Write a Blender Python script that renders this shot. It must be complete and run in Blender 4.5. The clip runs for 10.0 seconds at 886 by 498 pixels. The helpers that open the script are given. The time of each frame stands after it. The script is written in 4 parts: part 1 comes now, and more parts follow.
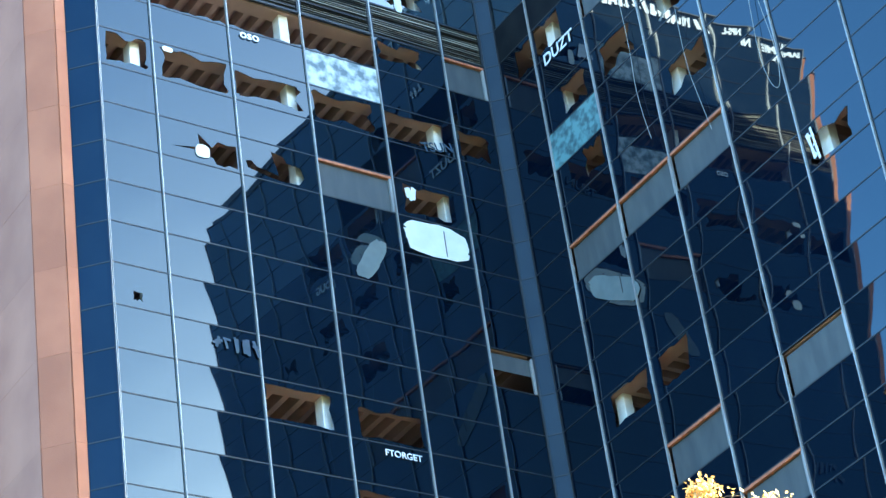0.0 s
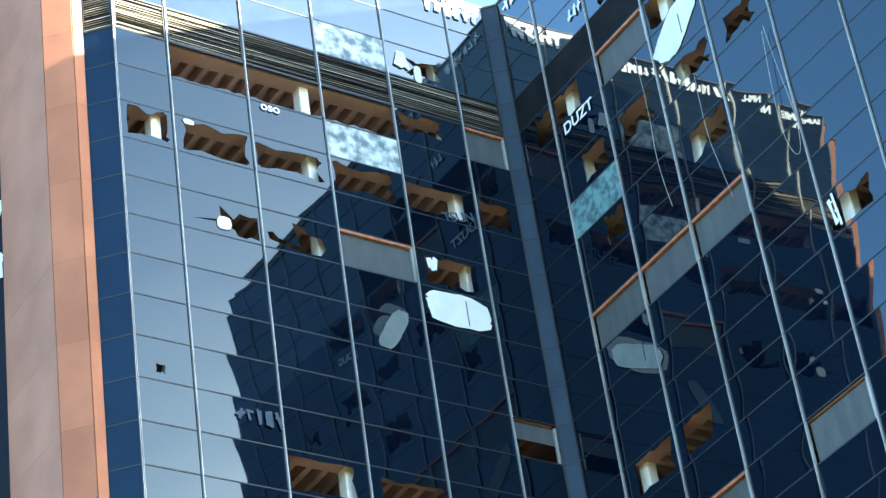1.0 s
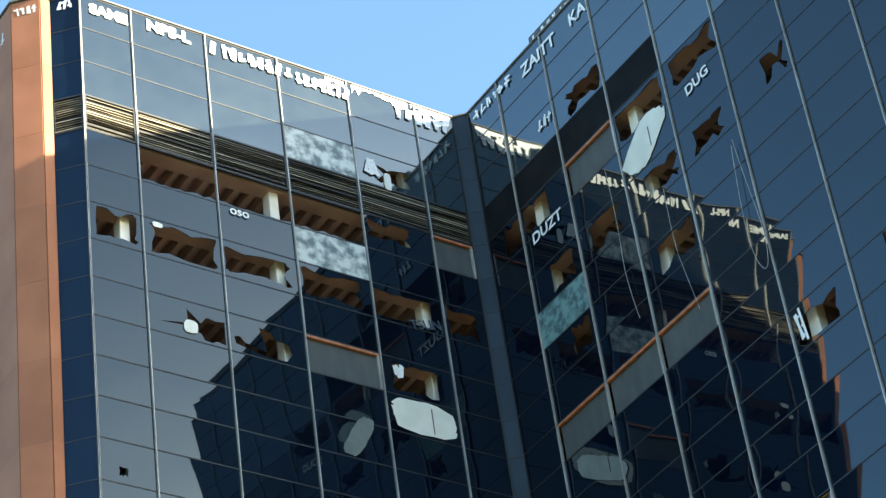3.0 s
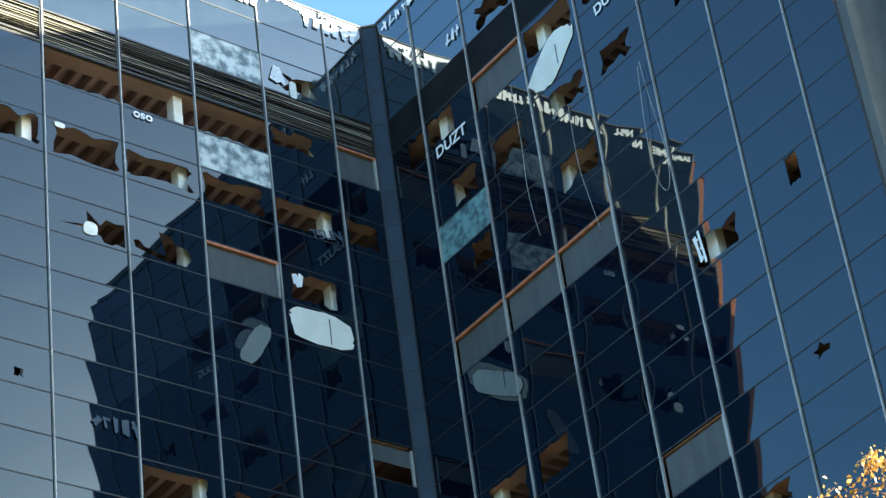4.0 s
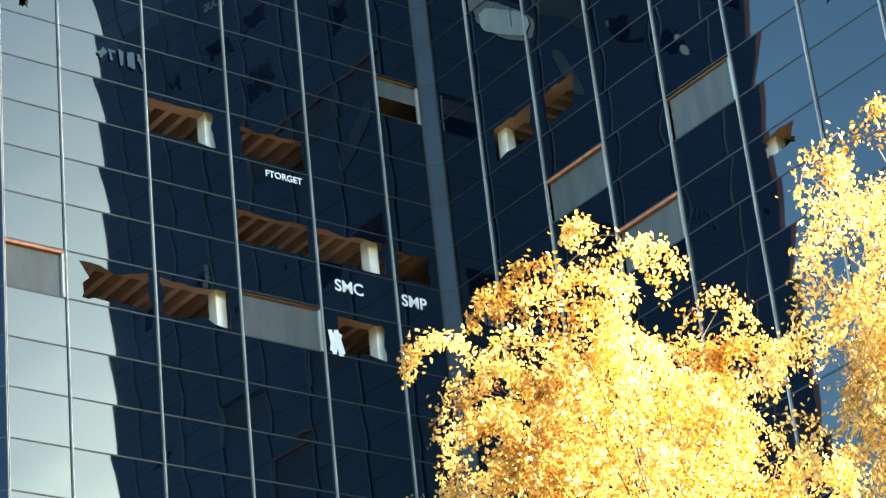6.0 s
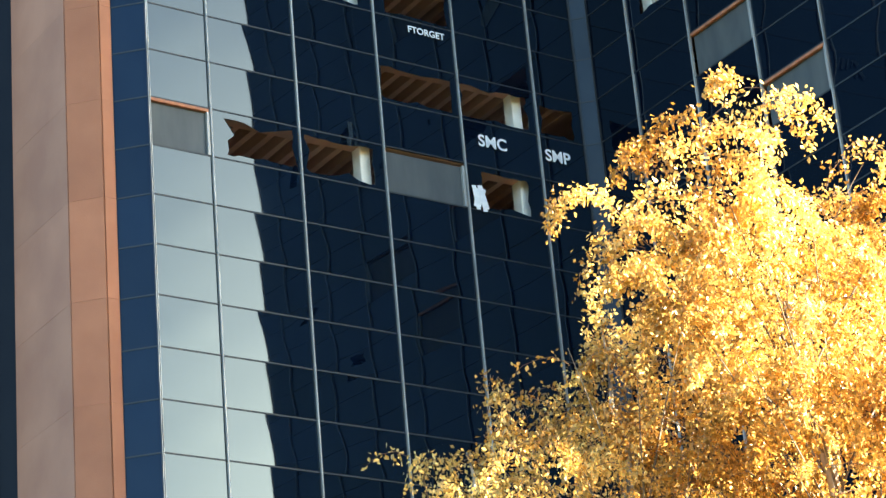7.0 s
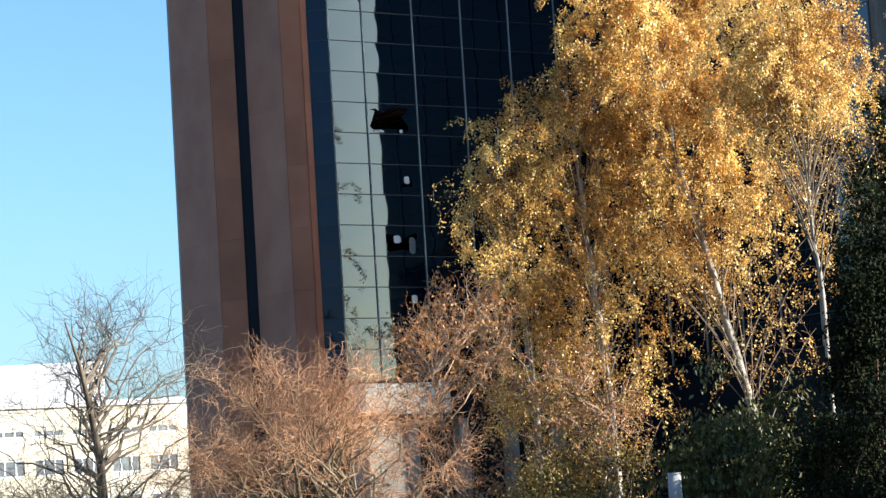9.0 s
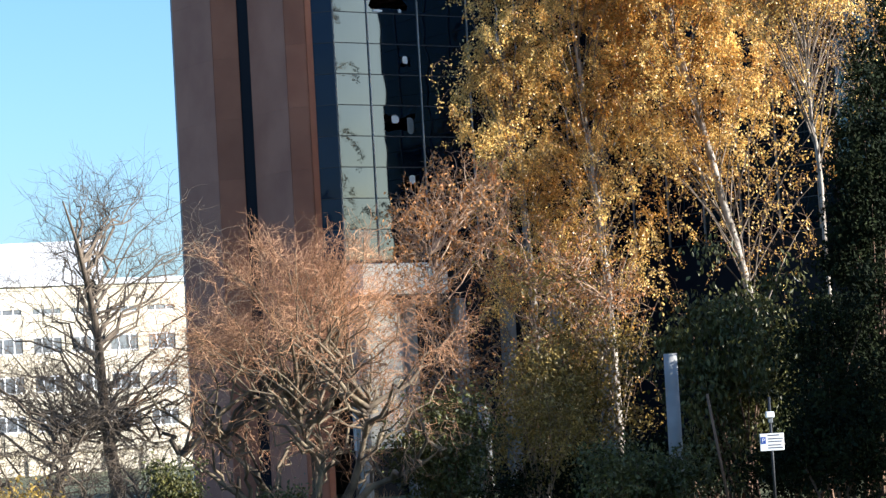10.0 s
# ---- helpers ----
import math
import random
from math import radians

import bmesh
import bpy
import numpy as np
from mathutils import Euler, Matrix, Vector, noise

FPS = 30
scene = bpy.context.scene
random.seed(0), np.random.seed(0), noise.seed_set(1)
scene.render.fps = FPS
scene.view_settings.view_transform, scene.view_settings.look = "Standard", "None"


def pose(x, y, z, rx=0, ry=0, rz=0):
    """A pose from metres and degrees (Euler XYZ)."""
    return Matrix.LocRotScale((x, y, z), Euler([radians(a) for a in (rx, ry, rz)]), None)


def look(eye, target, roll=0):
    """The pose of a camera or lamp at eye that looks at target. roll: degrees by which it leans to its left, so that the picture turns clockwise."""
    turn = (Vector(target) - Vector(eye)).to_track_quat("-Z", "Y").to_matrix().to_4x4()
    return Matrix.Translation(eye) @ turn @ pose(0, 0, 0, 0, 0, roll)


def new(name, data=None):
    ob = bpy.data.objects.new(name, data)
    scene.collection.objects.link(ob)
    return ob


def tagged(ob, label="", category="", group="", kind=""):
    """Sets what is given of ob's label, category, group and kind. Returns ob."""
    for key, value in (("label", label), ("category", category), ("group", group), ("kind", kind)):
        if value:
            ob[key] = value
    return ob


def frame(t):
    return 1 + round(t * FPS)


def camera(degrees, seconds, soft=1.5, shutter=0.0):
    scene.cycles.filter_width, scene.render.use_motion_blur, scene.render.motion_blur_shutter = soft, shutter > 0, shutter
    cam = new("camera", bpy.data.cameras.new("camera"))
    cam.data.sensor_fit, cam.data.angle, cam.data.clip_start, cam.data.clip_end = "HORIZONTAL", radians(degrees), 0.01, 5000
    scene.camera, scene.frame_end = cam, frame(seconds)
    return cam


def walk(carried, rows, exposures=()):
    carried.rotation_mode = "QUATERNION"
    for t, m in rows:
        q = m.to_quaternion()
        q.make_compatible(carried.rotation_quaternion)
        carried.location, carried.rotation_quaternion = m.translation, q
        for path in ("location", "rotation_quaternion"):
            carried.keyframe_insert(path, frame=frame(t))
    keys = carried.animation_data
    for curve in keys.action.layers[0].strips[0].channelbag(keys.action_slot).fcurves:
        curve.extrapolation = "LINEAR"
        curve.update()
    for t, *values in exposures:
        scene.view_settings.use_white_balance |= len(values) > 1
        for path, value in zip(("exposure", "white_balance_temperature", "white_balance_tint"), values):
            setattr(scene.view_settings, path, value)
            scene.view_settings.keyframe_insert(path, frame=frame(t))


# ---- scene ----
# ---- camera ----
cam = camera(20.2, 10.0, soft=1.4)
NEAR_EYE = Vector((-30.985, -54.572, 1.63))
FAR_EYE = Vector((-62.62, -101.459, 1.63))
# seconds, share of the way back, then heading (from +y towards +x), climb and lean in degrees
PATH = [
    (0.0, 0.0000, 37.137, 33.254, 8.548),
    (0.5, 0.0000, 37.049, 34.391, 8.770),
    (1.0, 0.0000, 36.830, 34.918, 8.900),
    (1.5, 0.0000, 36.607, 35.788, 8.939),
    (2.0, 0.0000, 36.501, 37.142, 8.953),
    (2.5, 0.0000, 36.441, 37.500, 8.932),
    (2.7, 0.0000, 36.990, 37.430, 8.900),
    (3.8, 0.0000, 40.646, 36.105, 8.265),
    (4.0, 0.0000, 40.616, 34.932, 8.081),
    (4.5, 0.0000, 40.689, 33.349, 7.656),
    (5.0, 0.0000, 40.756, 32.244, 7.393),
    (5.2, 0.0000, 40.751, 31.370, 7.351),
    (5.5, 0.0000, 40.575, 29.348, 6.947),
    (5.7, 0.0000, 40.327, 27.970, 6.787),
    (6.8, 0.0000, 35.812, 24.719, 5.348),
    (7.0, 0.0000, 35.255, 23.702, 5.158),
    (7.5, 0.0000, 34.242, 19.223, 4.890),
    (7.6, 0.0196, 34.151, 18.741, 4.805),
    (7.7, 0.0896, 34.083, 17.602, 4.700),
    (7.8, 0.1596, 34.030, 16.599, 4.585),
    (7.9, 0.2296, 33.976, 15.669, 4.472),
    (8.0, 0.2996, 33.908, 14.758, 4.372),
    (8.1, 0.3696, 33.803, 13.824, 4.286),
    (8.2, 0.4396, 33.666, 12.876, 4.206),
    (8.3, 0.5096, 33.527, 11.935, 4.130),
    (8.4, 0.5796, 33.412, 11.023, 4.052),
    (8.5, 0.6496, 33.344, 10.160, 3.972),
    (8.6, 0.7196, 33.309, 9.296, 3.879),
    (8.7, 0.7896, 33.282, 8.415, 3.778),
    (8.8, 0.8596, 33.265, 7.575, 3.678),
    (8.9, 0.9296, 33.259, 6.832, 3.592),
    (9.0, 0.9996, 33.265, 6.232, 3.531),
    (9.1, 1.0000, 33.265, 5.865, 3.491),
    (9.2, 1.0000, 33.258, 5.634, 3.460),
    (9.5, 1.0000, 33.238, 4.973, 3.380),
    (10.0, 1.0000, 33.156, 3.477, 3.233),
]


def stand(share, heading, climb, lean):
    eye = NEAR_EYE.lerp(FAR_EYE, share)
    h, c = radians(heading), radians(climb)
    way = Vector((math.sin(h) * math.cos(c), math.cos(h) * math.cos(c), math.sin(c)))
    return look(eye, eye + way, -lean)


walk(cam, [(t, stand(*row)) for t, *row in PATH],
     exposures=[(0.0, 3.85, 5250, -2), (0.5, 3.95, 5350, -3), (1.0, 3.75, 6000, -2), (1.6, 3.6, 6800, 1), (2.5, 2.95, 7400, 0),
                (3.8, 2.75, 5950, -2), (4.5, 3.5, 6700, -2), (5.0, 3.7, 7200, -2), (5.5, 3.75, 7300, -3), (6.8, 3.3, 6800, 0),
                (7.5, 3.0, 6800, 1), (8.0, 2.45, 6900, 1), (8.2, 2.25, 6900, 1), (8.6, 1.85, 6600, 1), (9.0, 1.5, 5500, 6), (10.0, 1.5, 5400, 9)])

# ---- light ----
SUN_TO = Vector((0.65, -0.74, 0.30)).normalized()
world = bpy.data.worlds.new("world")
scene.world = world
world.use_nodes = True
wn = world.node_tree
sky = wn.nodes.new("ShaderNodeTexSky")
sky.sky_type = "NISHITA"
sky.sun_disc = False
sky.sun_elevation = math.asin(SUN_TO.z)
sky.sun_rotation = math.atan2(SUN_TO.x, SUN_TO.y)
sky.air_density, sky.dust_density, sky.ozone_density = 1.0, 1.2, 3.4
wn.links.new(sky.outputs[0], wn.nodes["Background"].inputs[0])
wn.nodes["Background"].inputs[1].default_value = 0.09
sun = new("sun", bpy.data.lights.new("sun", "SUN"))
sun.data.energy, sun.data.angle, sun.data.color = 5.0, radians(0.5), (1.0, 0.87, 0.7)
sun.matrix_world = look(SUN_TO * 200, (0, 0, 0))


# ---- materials ----
def material(name, colour, rough=0.6, metal=0.0, second=None, scale=3.0, detail=6.0, bump=0.0, bump_scale=40.0,
             vary=0.0, rough_vary=0.0, stretch=(1, 1, 1), spread=(0.35, 0.65), island=False, translucent=0.0, level=0.5, ior=1.5, tint=None):
    m = bpy.data.materials.new(name)
    m.use_nodes = True
    nt = m.node_tree
    b = nt.nodes["Principled BSDF"]
    b.inputs["Roughness"].default_value, b.inputs["Metallic"].default_value = rough, metal
    b.inputs["Specular IOR Level"].default_value, b.inputs["IOR"].default_value = level, ior
    if tint:
        b.inputs["Specular Tint"].default_value = (*tint, 1)
    tc = nt.nodes.new("ShaderNodeTexCoord")
    mp = nt.nodes.new("ShaderNodeMapping")
    mp.inputs["Scale"].default_value = stretch
    geo = nt.nodes.new("ShaderNodeNewGeometry")
    nt.links.new(geo.outputs["Position"], mp.inputs["Vector"])
    n = nt.nodes.new("ShaderNodeTexNoise")
    n.inputs["Scale"].default_value, n.inputs["Detail"].default_value = scale, detail
    nt.links.new(mp.outputs[0], n.inputs["Vector"])
    ramp = nt.nodes.new("ShaderNodeMapRange")
    ramp.inputs[1].default_value, ramp.inputs[2].default_value = spread
    nt.links.new(n.outputs[0], ramp.inputs[0])
    mix = nt.nodes.new("ShaderNodeMix")
    mix.data_type = "RGBA"
    mix.inputs[6].default_value = (*colour, 1)
    mix.inputs[7].default_value = (*(second or [c * 0.75 for c in colour]), 1)
    nt.links.new(ramp.outputs[0], mix.inputs[0])
    out = mix.outputs[2]
    if vary:
        hsv = nt.nodes.new("ShaderNodeHueSaturation")
        mr = nt.nodes.new("ShaderNodeMapRange")
        mr.inputs[3].default_value, mr.inputs[4].default_value = 1 - vary, 1 + vary
        if island:
            nt.links.new(geo.outputs["Random Per Island"], mr.inputs[0])
        else:
            oi = nt.nodes.new("ShaderNodeObjectInfo")
            nt.links.new(oi.outputs["Random"], mr.inputs[0])
        nt.links.new(mr.outputs[0], hsv.inputs["Value"])
        nt.links.new(out, hsv.inputs["Color"])
        out = hsv.outputs[0]
    nt.links.new(out, b.inputs["Base Color"])
    if rough_vary:
        mr = nt.nodes.new("ShaderNodeMapRange")
        mr.inputs[3].default_value, mr.inputs[4].default_value = max(0, rough - rough_vary), rough + rough_vary
        nt.links.new(n.outputs[0], mr.inputs[0])
        nt.links.new(mr.outputs[0], b.inputs["Roughness"])
    if bump:
        n2 = nt.nodes.new("ShaderNodeTexNoise")
        n2.inputs["Scale"].default_value = bump_scale
        nt.links.new(geo.outputs["Position"], n2.inputs["Vector"])
        bp = nt.nodes.new("ShaderNodeBump")
        bp.inputs["Strength"].default_value, bp.inputs["Distance"].default_value = bump, 0.02
        nt.links.new(n2.outputs[0], bp.inputs["Height"])
        nt.links.new(bp.outputs[0], b.inputs["Normal"])
    if translucent:
        tr = nt.nodes.new("ShaderNodeBsdfTranslucent")
        nt.links.new(out, tr.inputs["Color"])
        ms = nt.nodes.new("ShaderNodeMixShader")
        ms.inputs[0].default_value = translucent
        nt.links.new(b.outputs[0], ms.inputs[1])
        nt.links.new(tr.outputs[0], ms.inputs[2])
        nt.links.new(ms.outputs[0], nt.nodes["Material Output"].inputs[0])
    return m


M_GLASS = material("mirror_glass", (0.0012, 0.0036, 0.0105), 0.02, 0.0, (0.0030, 0.0064, 0.0132), 0.9, 9, vary=0.25, spread=(0.5, 0.85), stretch=(1, 1, 0.45), rough_vary=0.01, ior=1.6, tint=(0.80, 0.97, 1.0))
M_NAVY = material("navy_glass", (0.005, 0.015, 0.038), 0.05, 0.0, (0.007, 0.018, 0.042), 0.7, vary=0.15, ior=1.32)
# upper rows: greyer base, and a raised IOR to brighten their reflection
M_GLASS_TOP = material("top_row_glass", (0.006, 0.009, 0.010), 0.05, 0.0, (0.012, 0.016, 0.017), 1.2, vary=0.25, rough_vary=0.03, ior=2.2, tint=(0.85, 0.97, 1.0))
M_SLOT = material("smoked_glass", (0.010, 0.012, 0.018), 0.4, 0.0, (0.008, 0.010, 0.016), 0.8, level=0.12)
M_SLATE = material("slate_panel", (0.016, 0.026, 0.042), 0.42, 0.0, (0.022, 0.034, 0.050), 0.8, vary=0.15, level=0.25)
M_ALU = material("aluminium", (0.44, 0.43, 0.41), 0.45, 0.35, (0.26, 0.25, 0.24), 1.5, rough_vary=0.12, stretch=(1, 1, 0.3))
M_GASKET = material("dark_gasket", (0.018, 0.02, 0.024), 0.6, 0.0)
M_BRICK = material("orange_tile", (0.36, 0.14, 0.072), 0.75, 0.0, (0.29, 0.108, 0.055), 0.5, bump=0.25, bump_scale=25, vary=0.1)
M_PINK = material("pink_tile", (0.37, 0.165, 0.10), 0.8, 0.0, (0.30, 0.125, 0.075), 0.5, bump=0.2, bump_scale=25, vary=0.06)
M_JOINT = material("pier_joint", (0.33, 0.14, 0.08), 0.9, 0.0)
M_CONCRETE = material("grey_concrete", (0.36, 0.35, 0.33), 0.85, 0.0, (0.26, 0.25, 0.23), 0.8, bump=0.3)
M_SLAB = material("slab_soffit", (0.52, 0.35, 0.29), 0.85, 0.0, (0.40, 0.26, 0.21), 0.6, bump=0.2)
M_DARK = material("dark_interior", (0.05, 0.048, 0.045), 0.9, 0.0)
M_COLUMN = material("cream_paint", (0.88, 0.85, 0.80), 0.7, 0.0, (0.74, 0.68, 0.58), 1.5)
M_WHITE = material("white_sheet", (0.80, 0.80, 0.76), 0.6, 0.0, (0.68, 0.69, 0.64), 1.2)
M_GREY = material("grey_blind", (0.085, 0.095, 0.10), 0.7, 0.0, (0.06, 0.068, 0.075), 1.2, stretch=(2, 2, 0.5))
M_SCRAP = material("grey_board", (0.16, 0.19, 0.19), 0.7, 0.0, (0.11, 0.135, 0.14), 1.2)
M_TRANSOM = material("dark_transom", (0.018, 0.021, 0.026), 0.5, 0.0)
M_CABLE = material("pale_cable", (0.45, 0.45, 0.43), 0.6, 0.0)
M_RUST = material("rusty_frame", (0.50, 0.20, 0.10), 0.7, 0.0, (0.34, 0.13, 0.07), 4.0)
M_LOUVRE = material("bronze_louvre", (0.34, 0.30, 0.22), 0.6, 0.0, (0.025, 0.023, 0.019), 0.9, vary=0.5, stretch=(0.4, 1, 6))
M_PANEL = material("black_panel", (0.008, 0.010, 0.013), 0.75, 0.0, (0.014, 0.016, 0.018), 1.0, level=0.05)
M_SMEAR = material("smeared_paint", (0.62, 0.66, 0.66), 0.7, 0.0, (0.16, 0.20, 0.22), 2.2, 9, spread=(0.42, 0.6))
M_TEAL = material("teal_smear", (0.16, 0.30, 0.32), 0.6, 0.0, (0.05, 0.10, 0.12), 3.0, 9, spread=(0.42, 0.6))
M_SPRAY_GLARE = material("white_spray_and_glare", (0.85, 0.86, 0.88), 0.7, 0.0, (0.7, 0.72, 0.76), 6.0)
M_FAINT = material("grey_spray", (0.04, 0.065, 0.10), 0.7, 0.0)
M_COPING = material("grey_coping", (0.11, 0.115, 0.12), 0.6, 0.0, (0.16, 0.16, 0.16), 1.5)
M_ENAMEL = material("white_enamel", (0.74, 0.74, 0.72), 0.16, 0.0, (0.58, 0.58, 0.56), 0.9, ior=1.9)
M_GRASS = material("grass", (0.07, 0.09, 0.03), 0.95, 0.0, (0.12, 0.11, 0.05), 0.3, 8, bump=0.6)
M_CREAM = material("cream_render", (0.62, 0.54, 0.39), 0.85, 0.0, (0.70, 0.63, 0.50), 0.15)
M_PALE = material("pale_cladding", (0.72, 0.72, 0.72), 0.6, 0.0, (0.70, 0.70, 0.71), 0.2)
M_PANE = material("window_glass", (0.40, 0.42, 0.44), 0.08, 0.6)
M_BARK = material("birch_bark", (0.38, 0.33, 0.27), 0.8, 0.0, (0.10, 0.08, 0.06), 1.6, 7, spread=(0.5, 0.66), bump=0.4, stretch=(2, 2, 0.8))
M_LIMB = material("birch_limb", (0.24, 0.19, 0.14), 0.8, 0.0, (0.09, 0.065, 0.045), 1.4)
M_TWIG = material("dark_twig", (0.12, 0.07, 0.045), 0.85, 0.0, (0.20, 0.12, 0.07), 1.0)
M_WILLOW = material("willow_bark", (0.07, 0.05, 0.032), 0.85, 0.0, (0.26, 0.20, 0.12), 1.2, bump=0.5)
M_REDTWIG = material("orange_twig", (0.60, 0.33, 0.165), 0.65, 0.0, (0.29, 0.14, 0.065), 0.5, vary=0.5, island=True)
M_PALETWIG = material("pale_twig", (0.50, 0.33, 0.20), 0.75, 0.0, (0.20, 0.12, 0.07), 1.0)
M_BARE = material("bare_bark", (0.085, 0.064, 0.045), 0.9, 0.0, (0.17, 0.13, 0.09), 1.4, bump=0.4)
M_GOLD = material("golden_leaf", (0.90, 0.62, 0.19), 0.33, 0.0, (0.43, 0.215, 0.036), 0.35, vary=0.5, island=True, translucent=0.28, spread=(0.4, 0.6), level=0.5)
M_COPPER = material("copper_leaf", (0.52, 0.24, 0.06), 0.5, 0.0, (0.38, 0.16, 0.05), 0.6, vary=0.4, island=True, translucent=0.3)
M_LAUREL = material("laurel_leaf", (0.05, 0.06, 0.018), 0.42, 0.0, (0.12, 0.11, 0.03), 0.5, vary=0.5, island=True, translucent=0.1, level=0.3)
M_OLIVE = material("olive_leaf", (0.42, 0.28, 0.06), 0.4, 0.0, (0.18, 0.13, 0.03), 0.5, vary=0.45, island=True, translucent=0.2)
# darker than real foliage: deep shade is put into this leaf colour
M_SHADE_LEAF = material("shade_dark_leaf", (0.009, 0.013, 0.007), 0.65, 0.0, (0.020, 0.025, 0.009), 0.8, vary=0.5, island=True, translucent=0.06, level=0.05)
M_SIGN = material("sign_white", (0.80, 0.80, 0.78), 0.4, 0.0, (0.74, 0.74, 0.72), 3.0)
M_BLUE = material("sign_blue", (0.03, 0.08, 0.35), 0.4, 0.0)
M_INK = material("sign_ink", (0.05, 0.06, 0.10), 0.5, 0.0)
M_POST = material("galvanised_post", (0.34, 0.35, 0.36), 0.45, 0.6, (0.24, 0.25, 0.26), 5.0)
M_PLUME = material("dry_grass", (0.42, 0.28, 0.16), 0.9, 0.0, (0.30, 0.19, 0.10), 1.0, vary=0.3, island=True, translucent=0.2)


# ---- building helpers ----
def box(bm, lo, hi):
    v = [bm.verts.new((x, y, z)) for z in (lo[2], hi[2]) for y in (lo[1], hi[1]) for x in (lo[0], hi[0])]
    for q in ((0, 2, 3, 1), (4, 5, 7, 6), (0, 1, 5, 4), (2, 6, 7, 3), (0, 4, 6, 2), (1, 3, 7, 5)):
        bm.faces.new([v[i] for i in q])
    return bm


def boxes(*pairs):
    bm = bmesh.new()
    for lo, hi in pairs:
        box(bm, lo, hi)
    return bm


def bevelled(lo, hi, r=0.01):
    bm = boxes((lo, hi))
    bmesh.ops.bevel(bm, geom=bm.edges[:], offset=r, segments=1, affect="EDGES")
    return bm


def mesh_of(bm, name, mat, smooth=False):
    me = bpy.data.meshes.new(name)
    bm.to_mesh(me)
    bm.free()
    me.materials.append(mat)
    if smooth:
        me.polygons.foreach_set("use_smooth", [True] * len(me.polygons))
    return me


def part(name, bm, mat, parent, label="", smooth=False, m=None):
    me = bm if isinstance(bm, bpy.types.Mesh) else mesh_of(bm, name, mat, smooth)
    ob = new(name, me)
    ob.parent = parent
    if m is not None:
        ob.matrix_basis = m
    return tagged(ob, label=label)


def thing(name, label, category, at=(0, 0, 0), group="", kind=""):
    ob = new(name)
    ob.empty_display_size = 0.2
    ob.location = at
    return tagged(ob, label, category, group, kind)


def prism(points, z0, z1):
    bm = bmesh.new()
    lo = [bm.verts.new((x, y, z0)) for x, y in points]
    hi = [bm.verts.new((x, y, z1)) for x, y in points]
    bm.faces.new(lo[::-1])
    bm.faces.new(hi)
    for i in range(len(points)):
        j = (i + 1) % len(points)
        bm.faces.new((lo[i], lo[j], hi[j], hi[i]))
    bmesh.ops.recalc_face_normals(bm, faces=bm.faces[:])
    return bm


# ---- the tower ----
BASE = -3.0
ROW = 1.5
TOP_K = -9.05


def zk(k):
    return 47.5 - ROW * k


W_A, W_B = 2.889, 2.770
XC = 13.723
ROWS = list(range(-9, 26))            # row k lies between line k and line k + 1
A_EDGES = [-1.909] + [i * W_A for i in range(5)] + [13.32]
B_EDGES = [0.42] + [2.352 + i * W_B for i in range(7)] + [20.82]

tower = thing("office_tower", "derelict mirror-glass office tower with broken panes and graffiti", "building", (0, 0, BASE))


def frame_of(origin, right, name, label):
    """A curtain wall whose local x runs along the wall, -y out of it and z up."""
    r = Vector((*right, 0)).normalized()
    out = Vector((r.y, -r.x, 0))
    m = Matrix((r, -out, (0, 0, 1))).transposed().to_4x4()
    return Matrix.Translation((*origin, 0)) @ m


T_INV = Matrix.Translation((0, 0, -BASE))
WALL_A = frame_of((0, 0), (1, 0), "", "")
WALL_B = frame_of((XC, 0), (0, -1), "", "")

rng = random.Random(7)


def pane_mesh(w, h, bulge, mat, lean=(0, 0)):
    """A glass pane, pillowed a little, with thickness."""
    n = 6
    bm = bmesh.new()
    g = []
    for j in range(n + 1):
        row = []
        for i in range(n + 1):
            u, v = i / n, j / n
            y = -bulge * 16 * u * (1 - u) * v * (1 - v) + lean[0] * (u - 0.5) + lean[1] * (v - 0.5)
            row.append(bm.verts.new((u * w, y, -v * h)))
        g.append(row)
    for j in range(n):
        for i in range(n):
            bm.faces.new((g[j][i], g[j + 1][i], g[j + 1][i + 1], g[j][i + 1]))
    ring = [g[0][i] for i in range(n + 1)] + [g[j][n] for j in range(1, n + 1)] + [g[n][i] for i in range(n - 1, -1, -1)] + [g[j][0] for j in range(n - 1, 0, -1)]
    back = [bm.verts.new((v.co.x, v.co.y + 0.02, v.co.z)) for v in ring]
    ring = [bm.verts.new(v.co) for v in ring]
    for i in range(len(ring)):
        j = (i + 1) % len(ring)
        bm.faces.new((ring[i], ring[j], back[j], back[i]))
    for f in bm.faces:
        if len(f.verts) == 4 and f.normal.y > 0.5:
            f.normal_flip()
    me = mesh_of(bm, "pane", mat, True)
    return me


def hole_outline(cx, cz, rx, rz, seed, jag=0.22, n=22, square=0.5):
    """A jagged outline in wall coordinates."""
    r = random.Random(seed)
    pts = []
    ph = [r.uniform(0, 6.28) for _ in range(4)]
    for a in sorted(r.uniform(0, 2 * math.pi) if i % 3 else 2 * math.pi * i / n for i in range(n)):
        c, s = math.cos(a), math.sin(a)
        e = 1 - square * 0.75
        q = (abs(c) ** (2 / e) + abs(s) ** (2 / e)) ** (-e / 2)
        low = 0.5 + 0.25 * math.sin(2 * a + ph[0]) + 0.25 * math.sin(3 * a + ph[1])
        k = 1 - jag * (0.4 * low + 0.75 * r.random() ** 1.6)
        pts.append((cx + rx * c * q * k, cz + rz * s * q * k))
    return pts


